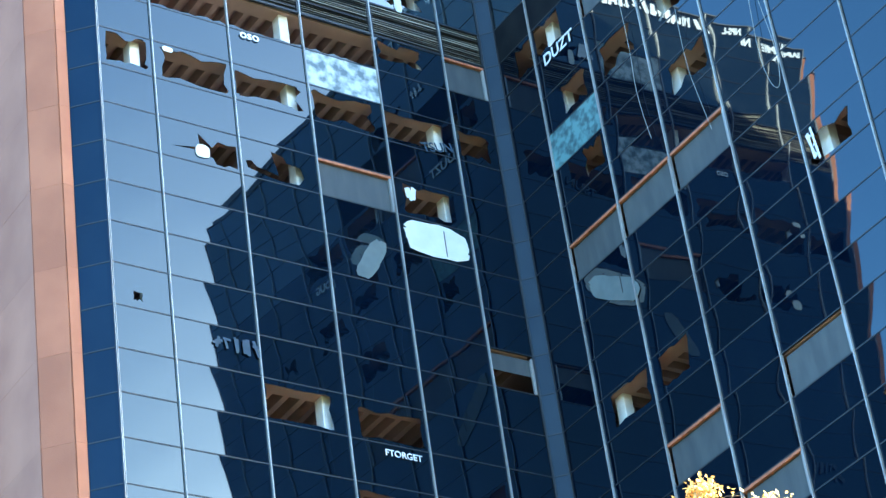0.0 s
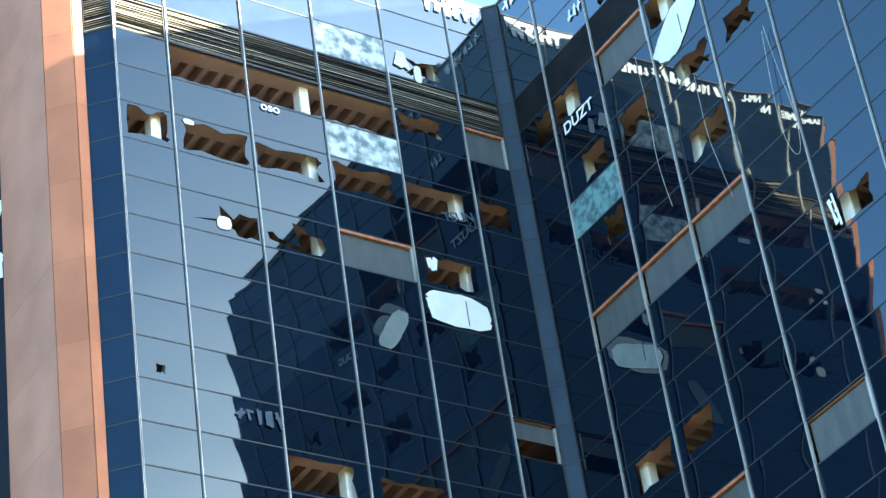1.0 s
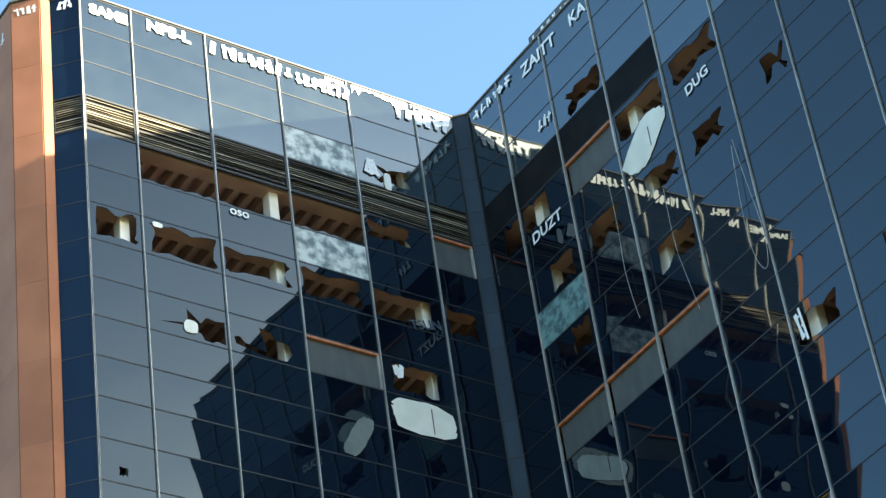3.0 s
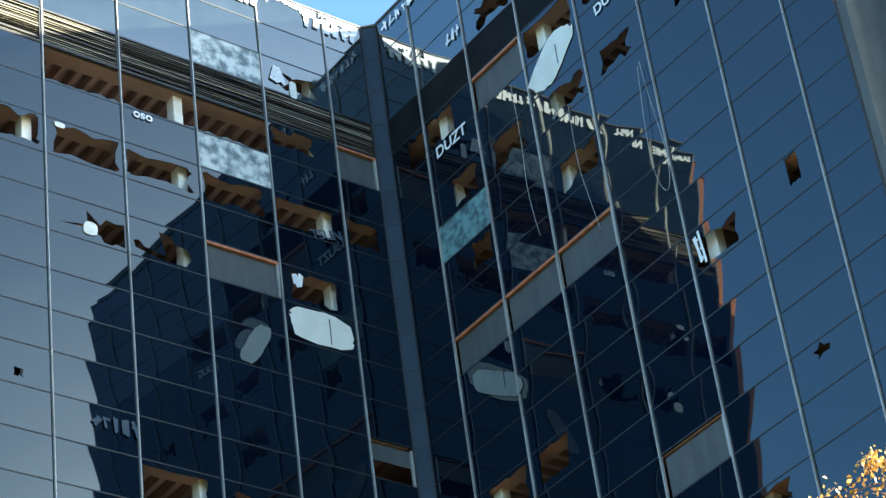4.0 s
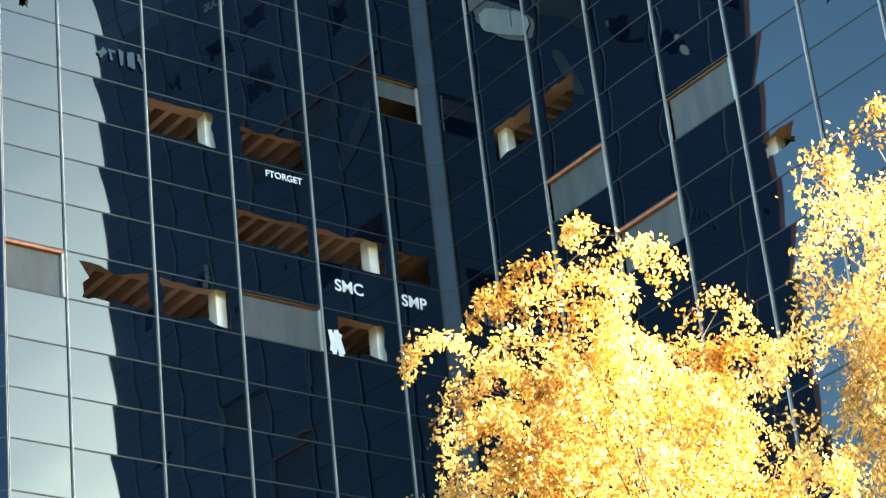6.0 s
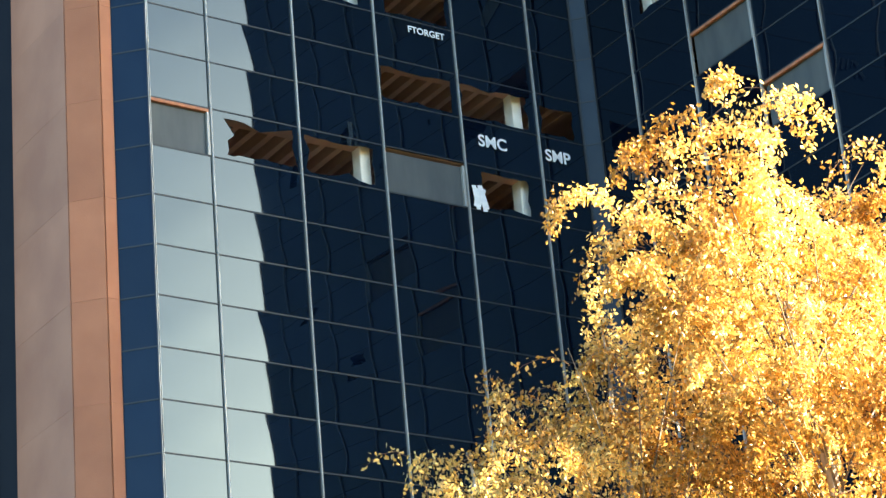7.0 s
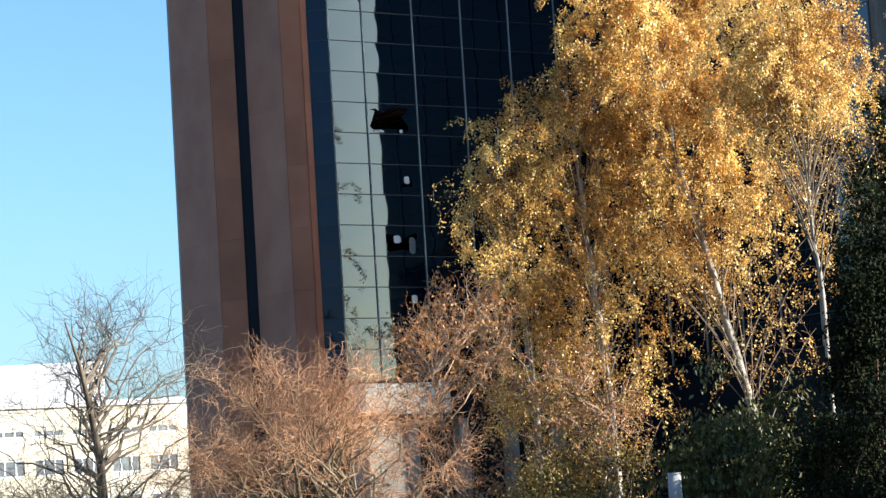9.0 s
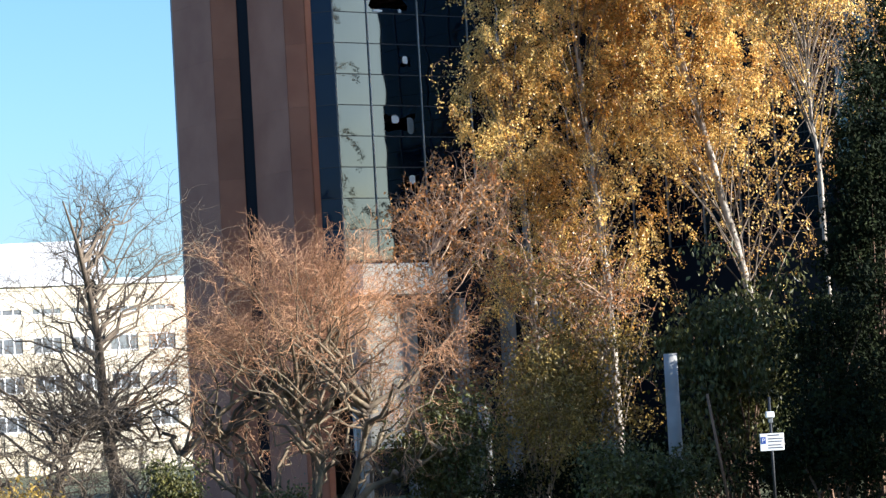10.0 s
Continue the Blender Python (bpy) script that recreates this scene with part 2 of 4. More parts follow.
def broken_outline(cx, cz, rx, rz, seed, jag):
    """The outline of broken-out glass: near the frame in places, with pointed shards left between."""
    r = random.Random(seed)
    corners = [(-1, -1), (1, -1), (1, 1), (-1, 1)]
    pts = []
    for i, (a, b) in enumerate(zip(corners, corners[1:] + corners[:1])):
        along = i % 2 == 0
        n = r.randint(5, 8) if along else r.randint(3, 4)
        cuts = sorted((j + r.uniform(0.15, 0.85)) / n for j in range(n))
        deep = jag * (1.5 if along else 0.9)
        pts.append((a[0] * (1 - r.uniform(0.02, 0.5) * jag), a[1] * (1 - r.uniform(0.05, 0.8) * jag)))
        for j, t in enumerate(cuts):
            inset = deep * (r.uniform(0.0, 0.35) if r.random() < 0.6 else r.uniform(0.5, 1.0)) * min(1, 2.4 * min(t, 1 - t))
            inset += 0.25 * jag * math.sin(3.1 * t + seed) ** 2 * min(1, 2.4 * min(t, 1 - t))
            x, z = a[0] + (b[0] - a[0]) * t, a[1] + (b[1] - a[1]) * t
            pts.append((x, z * (1 - inset)) if along else (x * (1 - inset), z))
    return [(cx + rx * x, cz + rz * z) for x, z in pts]


def broken_pane_mesh(w, h, pts, mat):
    """A pane with a jagged hole, fractions of its width and height."""
    bm = bmesh.new()
    outer = [(0, 0), (0.5, 0), (1, 0), (1, 0.5), (1, 1), (0.5, 1), (0, 1), (0, 0.5)]
    def loop(ps):
        vs = [bm.verts.new((min(max(u, 0.012), 0.988) * w if ps is not outer else u * w, 0, -(min(max(v, 0.02), 0.98) if ps is not outer else v) * h)) for u, v in ps]
        return [bm.edges.new((vs[i], vs[(i + 1) % len(vs)])) for i in range(len(vs))]
    edges = loop(outer) + loop(pts)
    bmesh.ops.triangle_fill(bm, edges=edges, use_beauty=True, use_dissolve=False)
    for f in bm.faces[:]:
        if f.normal.y > 0:
            f.normal_flip()
    ex = bmesh.ops.extrude_face_region(bm, geom=bm.faces[:])
    for v in ex["geom"]:
        if isinstance(v, bmesh.types.BMVert):
            v.co.y += 0.02
    bmesh.ops.recalc_face_normals(bm, faces=bm.faces[:])
    return mesh_of(bm, "pane", mat)


def wall_part(name, bm, mat, parent, wall, x=0.0, y=0.0, z=0.0, label="", smooth=False):
    return part(name, bm, mat, parent, label, smooth, wall @ Matrix.Translation((x, y, z)))


def sheet_mesh(pts, mat, thick=0.02):
    """A thin irregular sheet in wall coordinates, its outline given."""
    bm = bmesh.new()
    a = [bm.verts.new((x, 0, z)) for x, z in pts]
    bm.faces.new(a)
    ex = bmesh.ops.extrude_face_region(bm, geom=bm.faces[:])
    for v in ex["geom"]:
        if isinstance(v, bmesh.types.BMVert):
            v.co.y += thick
    bmesh.ops.recalc_face_normals(bm, faces=bm.faces[:])
    return mesh_of(bm, "sheet", mat)


# holes: bay, row, centre and half size as shares of the pane, jaggedness
HOLES_A = {
    (0, -3): [(0.52, 0.45, 0.42, 0.44, 0.45)], (1, -3): [(0.52, 0.50, 0.44, 0.45, 0.25)], (2, -3): [(0.47, 0.52, 0.46, 0.36, 0.3)],
    (3, -3): [(0.45, 0.5, 0.43, 0.42, 0.25)], (4, -3): [(0.42, 0.52, 0.43, 0.40, 0.12)], (5, -3): [(0.45, 0.5, 0.4, 0.4, 0.3)],
    (4, -5): [(0.36, 0.35, 0.34, 0.3, 0.45)], (1, -1): [(0.13, 0.71), (0.42, 0.60), (0.50, 0.58), (0.49, 0.20), (0.66, 0.50), (0.74, 0.30), (0.86, 0.34), (0.97, 0.30), (0.97, 0.92), (0.86, 0.88), (0.80, 0.95), (0.70, 0.93), (0.66, 0.78), (0.55, 0.72), (0.45, 0.66)],
    (2, -1): [(0.06, 0.60), (0.13, 0.56), (0.20, 0.70), (0.33, 0.74), (0.48, 0.80), (0.40, 0.18), (0.56, 0.24), (0.60, 0.40), (0.78, 0.44), (0.82, 0.70), (0.74, 0.92), (0.52, 0.94), (0.36, 0.90), (0.22, 0.84), (0.08, 0.78)],
    (4, -1): [(0.45, 0.5, 0.34, 0.42, 0.2)], (0, 3): [(0.42, 0.72, 0.09, 0.12, 0.4)], (2, 5): [(0.42, 0.52, 0.42, 0.42, 0.12)],
    (3, 5): [(0.54, 0.58, 0.42, 0.38, 0.22)], (3, 7): [(0.47, 0.55, 0.46, 0.4, 0.16)], (4, 7): [(0.45, 0.55, 0.46, 0.4, 0.18)],
    (5, 7): [(0.45, 0.6, 0.4, 0.36, 0.2)], (1, 9): [(0.56, 0.5, 0.43, 0.44, 0.35)], (2, 9): [(0.46, 0.52, 0.43, 0.42, 0.25)],
    (4, 9): [(0.5, 0.52, 0.32, 0.42, 0.15)], (1, 17): [(0.45, 0.50, 0.43, 0.44, 0.55)], (1, 19): [(0.72, 0.56, 0.12, 0.2, 0.5)],
    (1, 21): [(0.55, 0.55, 0.34, 0.32, 0.35)], (1, 23): [(0.7, 0.5, 0.2, 0.3, 0.4)], (4, -7): [(0.55, 0.6, 0.28, 0.3, 0.5)],
}
HOLES_B = {
    (4, -5): [(0.55, 0.45, 0.44, 0.42, 0.35)], (3, -5): [(0.48, 0.5, 0.46, 0.45, 0.3)], (2, -7): [(0.6, 0.6, 0.38, 0.38, 0.45)],
    (4, -3): [(0.5, 0.6, 0.3, 0.36, 0.5)], (3, -3): [(0.62, 0.55, 0.36, 0.38, 0.5)], (5, -3): [(0.74, 0.5, 0.22, 0.4, 0.6)],
    (1, -5): [(0.30, 0.45, 0.28, 0.45, 0.35)], (0, -5): [(0.72, 0.5, 0.26, 0.42, 0.25)], (1, -3): [(0.62, 0.5, 0.26, 0.42, 0.3)],
    (1, -1): [(0.74, 0.45, 0.2, 0.42, 0.35)], (2, -3): [(0.5, 0.5, 0.32, 0.45, 0.4)], (3, -1): [(0.6, 0.42, 0.36, 0.44, 0.4)],
    (5, 3): [(0.4, 0.6, 0.36, 0.36, 0.35)], (6, 7): [(0.30, 0.18), (0.38, 0.16), (0.42, 0.03), (0.46, 0.15), (0.55, 0.20), (0.53, 0.32), (0.44, 0.30), (0.36, 0.38), (0.37, 0.28)], (6, 3): [(0.62, 0.35, 0.09, 0.36, 0.2)],
    (1, 5): [(0.58, 0.45, 0.36, 0.42, 0.2)], (2, 5): [(0.4, 0.45, 0.28, 0.44, 0.5)], (5, 9): [(0.44, 0.3, 0.24, 0.24, 0.4)],
    (3, 4): [(0.3, 0.6, 0.04, 0.12, 0.4)], (4, 4): [(0.5, 0.8, 0.05, 0.1, 0.5)],
}
OPEN_A = {(1, -5), (2, -5), (3, -5)}
BLIND_A = {(3, -1): 1, (5, -5): 1, (5, 3): 2, (0, 9): 1, (3, 9): 0}
BLIND_B = {(1, 1): 1, (2, 1): 1, (3, 1): 1, (2, -5): 1, (4, 7): 0, (2, 7): 1, (3, 9): 1}
SMEAR_A = {(3, -7): M_SMEAR, (3, -4): M_SMEAR}
SMEAR_B = {(1, -2): M_TEAL}
LOUVRE_K = -6

slat_mesh = {}


def louvre(parent, wall, x0, w, k):
    """A framed bank of sloping slats."""
    fr = wall_part("louvre", boxes(((0, -0.03, -0.06), (w, 0.08, 0)), ((0, -0.03, -ROW), (w, 0.08, -ROW + 0.06)),
                                   ((0, -0.03, -ROW + 0.06), (0.05, 0.08, -0.06)), ((w - 0.05, -0.03, -ROW + 0.06), (w, 0.08, -0.06)),
                                   ((0.05, 0.10, -ROW + 0.06), (w - 0.05, 0.12, -0.06))),
                   M_TRANSOM, parent, wall, x0, 0, zk(k), "dark framed ventilation louvre")
    key = round(w, 3)
    if key not in slat_mesh:
        bm = bmesh.new()
        v = [bm.verts.new(c) for c in ((0.05, 0.02, 0.082), (w - 0.05, 0.02, 0.082), (w - 0.05, -0.025, 0), (0.05, -0.025, 0),
                                       (0.05, 0.028, 0.082), (w - 0.05, 0.028, 0.082), (w - 0.05, -0.019, 0.0), (0.05, -0.019, 0.0))]
        for q in ((0, 1, 2, 3), (7, 6, 5, 4), (3, 2, 6, 7), (1, 0, 4, 5), (0, 3, 7, 4), (2, 1, 5, 6)):
            bm.faces.new([v[i] for i in q])
        bmesh.ops.recalc_face_normals(bm, faces=bm.faces[:])
        slat_mesh[key] = mesh_of(bm, "slat", M_LOUVRE)
    for i in range(14):
        if rng.random() < 0.06:
            continue
        s = new("slat", slat_mesh[key])
        s.parent = fr
        s.matrix_basis = pose(0, 0, -ROW + 0.08 + i * 0.096, rng.uniform(-16, 8), rng.uniform(-0.5, 0.5), 0)


def curtain_wall(name, label, wall, edges, holes, opens, blinds, smears, seed):
    r = random.Random(seed)
    back = tagged(new(name), label=label)
    back.parent = tower
    back.matrix_basis = T_INV @ wall
    ident = Matrix.Identity(4)
    board = mesh_of(boxes(((edges[0], 0.05, -ROW + 0.06), (edges[-1], 0.09, -0.06))), "spandrel_board", M_GASKET)
    for k in ROWS:
        if k % 2 == 0:
            wall_part("spandrel_board", board, M_GASKET, back, ident, 0, 0, zk(k))
    shared = {}
    for c in range(len(edges) - 1):
        x0, x1 = edges[c] + 0.035, edges[c + 1] - 0.035
        w, h = x1 - x0, ROW - 0.045
        for k in ROWS:
            top = zk(k) - 0.022
            if k == LOUVRE_K:
                if wall is WALL_B:
                    if c < 4:
                        wall_part("panel", bevelled((0, 0.0, -h), (w, 0.03, 0), 0.01), M_PANEL, back, ident, x0, 0, top, "plain black infill panel")
                        continue
                elif wall is not CH_C:
                    louvre(back, ident, x0, w, k)
                    continue
            glass = M_NAVY if wall is CH_L else M_SLATE if wall is CH_C else M_GLASS if k > -6 else M_GLASS_TOP
            if (c, k) in opens:
                # a few shards left along the head and sill
                n = 12
                pts = [(x0, top - h)] + [(x0 + w * i / n, top - h + 0.03 + 0.10 * r.random() ** 3) for i in range(n + 1)] + [(x1, top - h)]
                wall_part("shard", sheet_mesh([(x - x0, z - top) for x, z in pts], glass), glass, back, ident, x0, 0, top, "broken glass left along the sill")
                continue
            if (c, k) in blinds:
                wall_part("blind", bevelled((0.03, 0.10, -h * (0.5 if blinds[c, k] == 2 else 1)), (w - 0.03, 0.13, -0.10), 0.008), M_GREY, back, ident, x0, 0, top, "grey panel behind a missing pane")
                if blinds[c, k] == 1:
                    wall_part("head_frame", bevelled((0, -0.02, -0.10), (w, 0.09, 0.0), 0.012), M_RUST, back, ident, x0, 0, top, "rust-red exposed window head")
                wall_part("jamb", bevelled((w - 0.09, -0.02, -h), (w, 0.09, -0.10), 0.01), M_ALU, back, ident, x0, 0, top, "bare aluminium jamb")
                continue
            if (c, k) in holes:
                hs = holes[c, k]
                pts = hs if len(hs) > 1 else broken_outline(*hs[0][:4], seed * 100 + c * 50 + k, hs[0][4])
                me = broken_pane_mesh(w, h, pts, glass)
                ob = wall_part("pane", me, glass, back, ident, x0, 0, top, "shattered mirror-glass pane")
            elif (c, k) in smears:
                ob = wall_part("pane", pane_mesh(w, h, 0.006, smears[c, k]), glass, back, ident, x0, 0, top, "paint-smeared pane")
            else:
                key = (c, glass.name, k % 2, r.randrange(5))
                if key not in shared:
                    bow = r.uniform(0.006, 0.012) if k % 2 else r.uniform(0.002, 0.006)
                    shared[key] = pane_mesh(w, h, bow, glass, (r.uniform(-0.004, 0.004), r.uniform(-0.003, 0.003)))
                ob = wall_part("pane", shared[key], glass, back, ident, x0, 0, top)
            ob.visible_shadow = False
    for i, x in enumerate(edges):
        inner = 0 < i < len(edges) - 1
        if inner:
            bm = bevelled((x - 0.024, -0.075, zk(26)), (x + 0.024, 0.04, zk(TOP_K) - 0.05), 0.008)
            wall_part("mullion", bm, M_ALU, back, ident, label="weathered aluminium mullion")
        else:
            wall_part("edge_trim", boxes(((x - 0.03, -0.03, zk(26)), (x + 0.03, 0.05, zk(TOP_K) - 0.05))), M_ALU if wall is WALL_A and i == 0 else M_GASKET, back, ident)
    tme = mesh_of(boxes(((edges[0], -0.012, -0.022), (edges[-1], 0.048, 0.022))), "transom", M_TRANSOM)
    for k in list(ROWS) + [26]:
        wall_part("transom", tme, M_GASKET, back, ident, 0, 0, zk(k))
    wall_part("coping", bevelled((edges[0], -0.06, zk(TOP_K) - 0.04), (edges[-1], 0.35, zk(TOP_K) + 0.03), 0.012), M_COPING, back, ident, label="grey metal parapet coping")
    return back


C1, C2, C3, C4 = (-2.669, 0.760), (-3.010, 0.760), (-3.7125, 1.4625), (-3.7125, 4.992)
CH_L = frame_of(C1, (1, -1), "", "")
CH_C = frame_of((13.32, 0), (1, -1), "", "")
wall_a = curtain_wall("curtain_wall", "mirror-glass curtain wall reflecting a pale sky", WALL_A, A_EDGES, HOLES_A, OPEN_A, BLIND_A, SMEAR_A, 3)
wall_b = curtain_wall("curtain_wall", "mirror-glass curtain wall reflecting a deep blue sky", WALL_B, B_EDGES, HOLES_B, set(), BLIND_B, SMEAR_B, 5)
S1, S2, S3 = (-4.097, 5.492), (-5.014, 6.410), (-5.014, 10.515)
Q = 2 ** 0.5
wall_l = curtain_wall("curtain_wall", "narrow splayed mirror-glass return", CH_L, [0.0, 0.760 * Q], {}, set(), {}, {}, 11)
wall_c = curtain_wall("curtain_wall", "narrow blue glass strip across the inner corner", CH_C, [0.02, 0.404 * Q], {}, set(), {}, {}, 12)

# white and grey sheets fixed over panes
def patch(wall, parent, x, z, across, along, mat, seed, label):
    """An irregular sheet stuck on the glass; across and along are its half axes on the wall."""
    pts = hole_outline(0, 0, 1, 1, seed, 0.12, 34, 0.6)
    out = [(u * across[0] + v * along[0], u * across[1] + v * along[1]) for u, v in pts]
    wall_part("patch", sheet_mesh(out, mat, 0.012), mat, parent, Matrix.Identity(4), x, -0.035, z, label)


patch(WALL_A, wall_a, 10.10, zk(0.50), (1.32, 0), (0, 0.70), M_WHITE, 1, "pale board covering a broken pane")
patch(WALL_A, wall_a, 7.43, zk(1.42), (0.36, -0.06), (0.48, 0.86), M_SCRAP, 2, "grey scrap stuck on the glass")
patch(WALL_B, wall_b, 4.2, zk(2.86), (1.25, -0.80), (0.0, 0.50), M_SCRAP, 3, "grey board covering a broken pane")
patch(WALL_B, wall_b, 9.2, zk(-3.62), (0.66, -0.40), (0.95, 0.78), M_WHITE, 4, "pale board covering a broken pane")
patch(WALL_A, wall_a, 1.52, 48.0, (0.26, 0), (0, 0.27), M_WHITE, 5, "splash of white paint")
patch(WALL_A, wall_a, 0.55, zk(-2.85), (0.20, 0), (0, 0.11), M_WHITE, 6, "splash of white paint")
patch(WALL_A, wall_a, 9.95, zk(-6.2), (0.16, 0), (0, 0.40), M_WHITE, 7, "splash of white paint")

for x, z, dz, lean in ((10.45, zk(0.52), 0.5, 0.08), (4.55, zk(2.86), 0.38, 0.0), (9.5, zk(-3.6), 0.4, 0.1)):
    wall_part("seam", boxes(((-0.018, 0, -dz), (0.018, 0.01, dz))), M_GASKET, wall_a if x == 10.45 else wall_b, pose(0, 0, 0, 0, 0, 0), x, -0.046, z, "crack in the covering board")

# inside: ribbed floor slabs, columns and core walls
H = ROW - 0.1
deck_a = mesh_of(boxes(((-1.75, 0.16, 0.45), (22.0, 9.0, H))), "floor_slab", M_SLAB)
deck_b = mesh_of(boxes(((XC + 0.16, -20.7, 0.45), (22.0, 0.16, H))), "wing_slab", M_SLAB)
beam_a = mesh_of(boxes(((-1.75, 0.16, 0.0), (XC - 0.5, 0.75, 0.449))), "edge_beam", M_SLAB)
beam_b = mesh_of(boxes(((XC + 0.16, -20.7, 0.0), (XC + 0.75, -0.3, 0.449))), "edge_beam", M_SLAB)
rib_a = mesh_of(boxes(((0, 0.75, 0.02), (0.20, 7.0, 0.449))), "rib", M_SLAB)
rib_b = mesh_of(boxes(((XC + 0.75, 0, 0.02), (21.0, 0.20, 0.449))), "rib", M_SLAB)


def floor_slab(z):
    """A ribbed slab with flat edge beams along the glass."""
    slab = part("floor_slab", deck_a, M_SLAB, tower, "ribbed concrete floor", m=T_INV @ Matrix.Translation((0, 0, z)))
    part("wing_slab", deck_b, M_SLAB, slab)
    part("edge_beam", beam_a, M_SLAB, slab)
    part("edge_beam", beam_b, M_SLAB, slab)
    for i in range(27):
        part("rib", rib_a, M_SLAB, slab, m=Matrix.Translation((-1.7 + i * W_A / 5, 0, 0)))
    for i in range(36):
        part("rib", rib_b, M_SLAB, slab, m=Matrix.Translation((0, -20.5 + i * W_B / 5, 0)))


column_mesh = mesh_of(bevelled((-0.18, -0.22, BASE), (0.18, 0.22, zk(-9)), 0.02), "column", M_COLUMN)
for k in range(-7, 26, 2):
    floor_slab(zk(k))
for x in (-0.45, 5.33, 11.10):
    part("column", column_mesh, M_COLUMN, tower, "cream-painted column behind the glass", m=T_INV @ Matrix.Translation((x, 0.55, 0)))
for y in (-2.95, -8.5, -14.0, -19.6):
    part("column", column_mesh, M_COLUMN, tower, "cream-painted column behind the glass", m=T_INV @ Matrix.Translation((XC + 0.55, y, 0)))
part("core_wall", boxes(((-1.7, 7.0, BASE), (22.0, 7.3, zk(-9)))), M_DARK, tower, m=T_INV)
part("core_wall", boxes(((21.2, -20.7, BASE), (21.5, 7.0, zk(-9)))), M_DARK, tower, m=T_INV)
part("roof", prism([(-1.9, 0.4), (XC + 0.2, 0.4), (XC + 0.4, 0.2), (XC + 0.4, -20.8), (23.0, -20.8), (23.0, 11.0), (-4.9, 11.0), (-4.9, 6.6), (-3.6, 5.2)], zk(TOP_K) - 0.3, zk(TOP_K) - 0.02), M_CONCRETE, tower, m=T_INV)
part("outer_wall", boxes(((22.6, -20.8, BASE), (23.0, 11.0, zk(TOP_K) - 0.3)), ((-4.9, 10.6, BASE), (22.6, 11.0, zk(TOP_K) - 0.3))), M_CONCRETE, tower, m=T_INV)
part("end_pier", prism([(XC + 0.02, -20.86), (XC + 0.12, -21.1), (23.0, -21.1), (23.0, -20.86)], BASE, zk(TOP_K) + 0.1), M_GREY, tower, "grey end pier of the wing", m=T_INV)
part("rear_pier", prism([(XC + 2.2, -21.15), (XC + 2.2, -24.2), (23.0, -24.2), (23.0, -21.15)], BASE, zk(TOP_K) + 0.1), M_GREY, tower, "set-back grey pier at the end of the wing", m=T_INV)
part("plant_room", bevelled((XC + 0.35, -20.5, zk(TOP_K)), (16.2, -4.1, zk(TOP_K) + 0.85), 0.03), M_GREY, tower, "dark rooftop plant enclosure", m=T_INV)

# base of the tower below the glass
part("base_wall", boxes(((-1.9, 0.25, BASE), (13.3, 0.5, zk(26) - 0.02)), ((XC + 0.25, -20.8, BASE), (XC + 0.5, 0.2, zk(26) - 0.02))), M_SLOT, tower, "dark glazed base wall", m=T_INV)
part("canopy", bevelled((-1.8, -1.3, zk(27.15)), (3.0, 0.24, zk(26.15)), 0.03), M_ENAMEL, tower, "pale entrance canopy", m=T_INV)
for i in range(2):
    for j in range(5):
        x, z = -1.84 + 1.5 * i, zk(27.3) - 1.42 * j
        if z - 1.4 > BASE:
            part("cladding_panel", bevelled((x, 0.04 + 0.01 * i, z - 1.39), (x + 1.47, 0.24, z), 0.012), M_ENAMEL, tower, m=T_INV)
for x in (-1.5, 1.4, 4.3, 7.2, 10.1, 13.0):
    part("pier", bevelled((x - 0.3, -0.35, BASE), (x + 0.3, 0.24, zk(27.3)), 0.03), M_CONCRETE, tower, m=T_INV)
for i in range(3):
    part("panel", bevelled((-1.7 + i * 0.01, -0.10, zk(28.6 + 1.3 * i)), (0.9, 0.24, zk(27.7 + 1.3 * i)), 0.02), M_ENAMEL, tower, m=T_INV)

# the two orange piers, clad storey by storey
def pier(corners, label, back):
    p = new("orange_pier", mesh_of(prism(corners + back, BASE, zk(TOP_K) - 0.02), "orange_pier", M_JOINT))
    p.parent = tower
    p.matrix_basis = T_INV
    tagged(p, label=label)
    for a, b in zip(corners, corners[1:]):
        d = Vector((b[0] - a[0], b[1] - a[1]))
        f = frame_of(b, (-d.x, -d.y), "", "")
        n = d.length
        me = mesh_of(bevelled((0.001, -0.05, -2 * ROW + 0.004), (n - 0.001, 0.0, 0), 0.002), "cladding_panel", M_PINK if n > 2 else M_BRICK)
        for k in range(-9, 34, 2):
            s = new("cladding_panel", me)
            s.parent = p
            s.matrix_basis = f @ Matrix.Translation((0, rng.uniform(-0.0015, 0.0015), zk(k)))
    part("pier_coping", prism([(x + dx, y + dy) for (x, y), (dx, dy) in zip(corners, ((0.0, -0.1), (-0.05, -0.1), (-0.1, -0.05), (-0.1, 0.0)))] + back, zk(TOP_K) - 0.02, zk(TOP_K) + 0.06), M_COPING, p, "grey coping")
    return p


near_pier = pier([C1, C2, C3, C4], "orange tiled pier with a splayed corner", [(-2.7, 5.0)])
pier([S1, S2, S3], "orange tiled pier at the tower's end", [(-4.0, 10.5)])
slot = frame_of((-4.0, 5.6), (1, 0), "", "")
part("slot_glazing", prism([(-4.09, 5.5), (-3.6, 5.02), (-2.8, 5.02), (-2.8, 8), (-4.05, 8)], BASE, zk(TOP_K) - 0.1), M_SLOT, tower, "dark glass in the slot between the piers", m=T_INV)

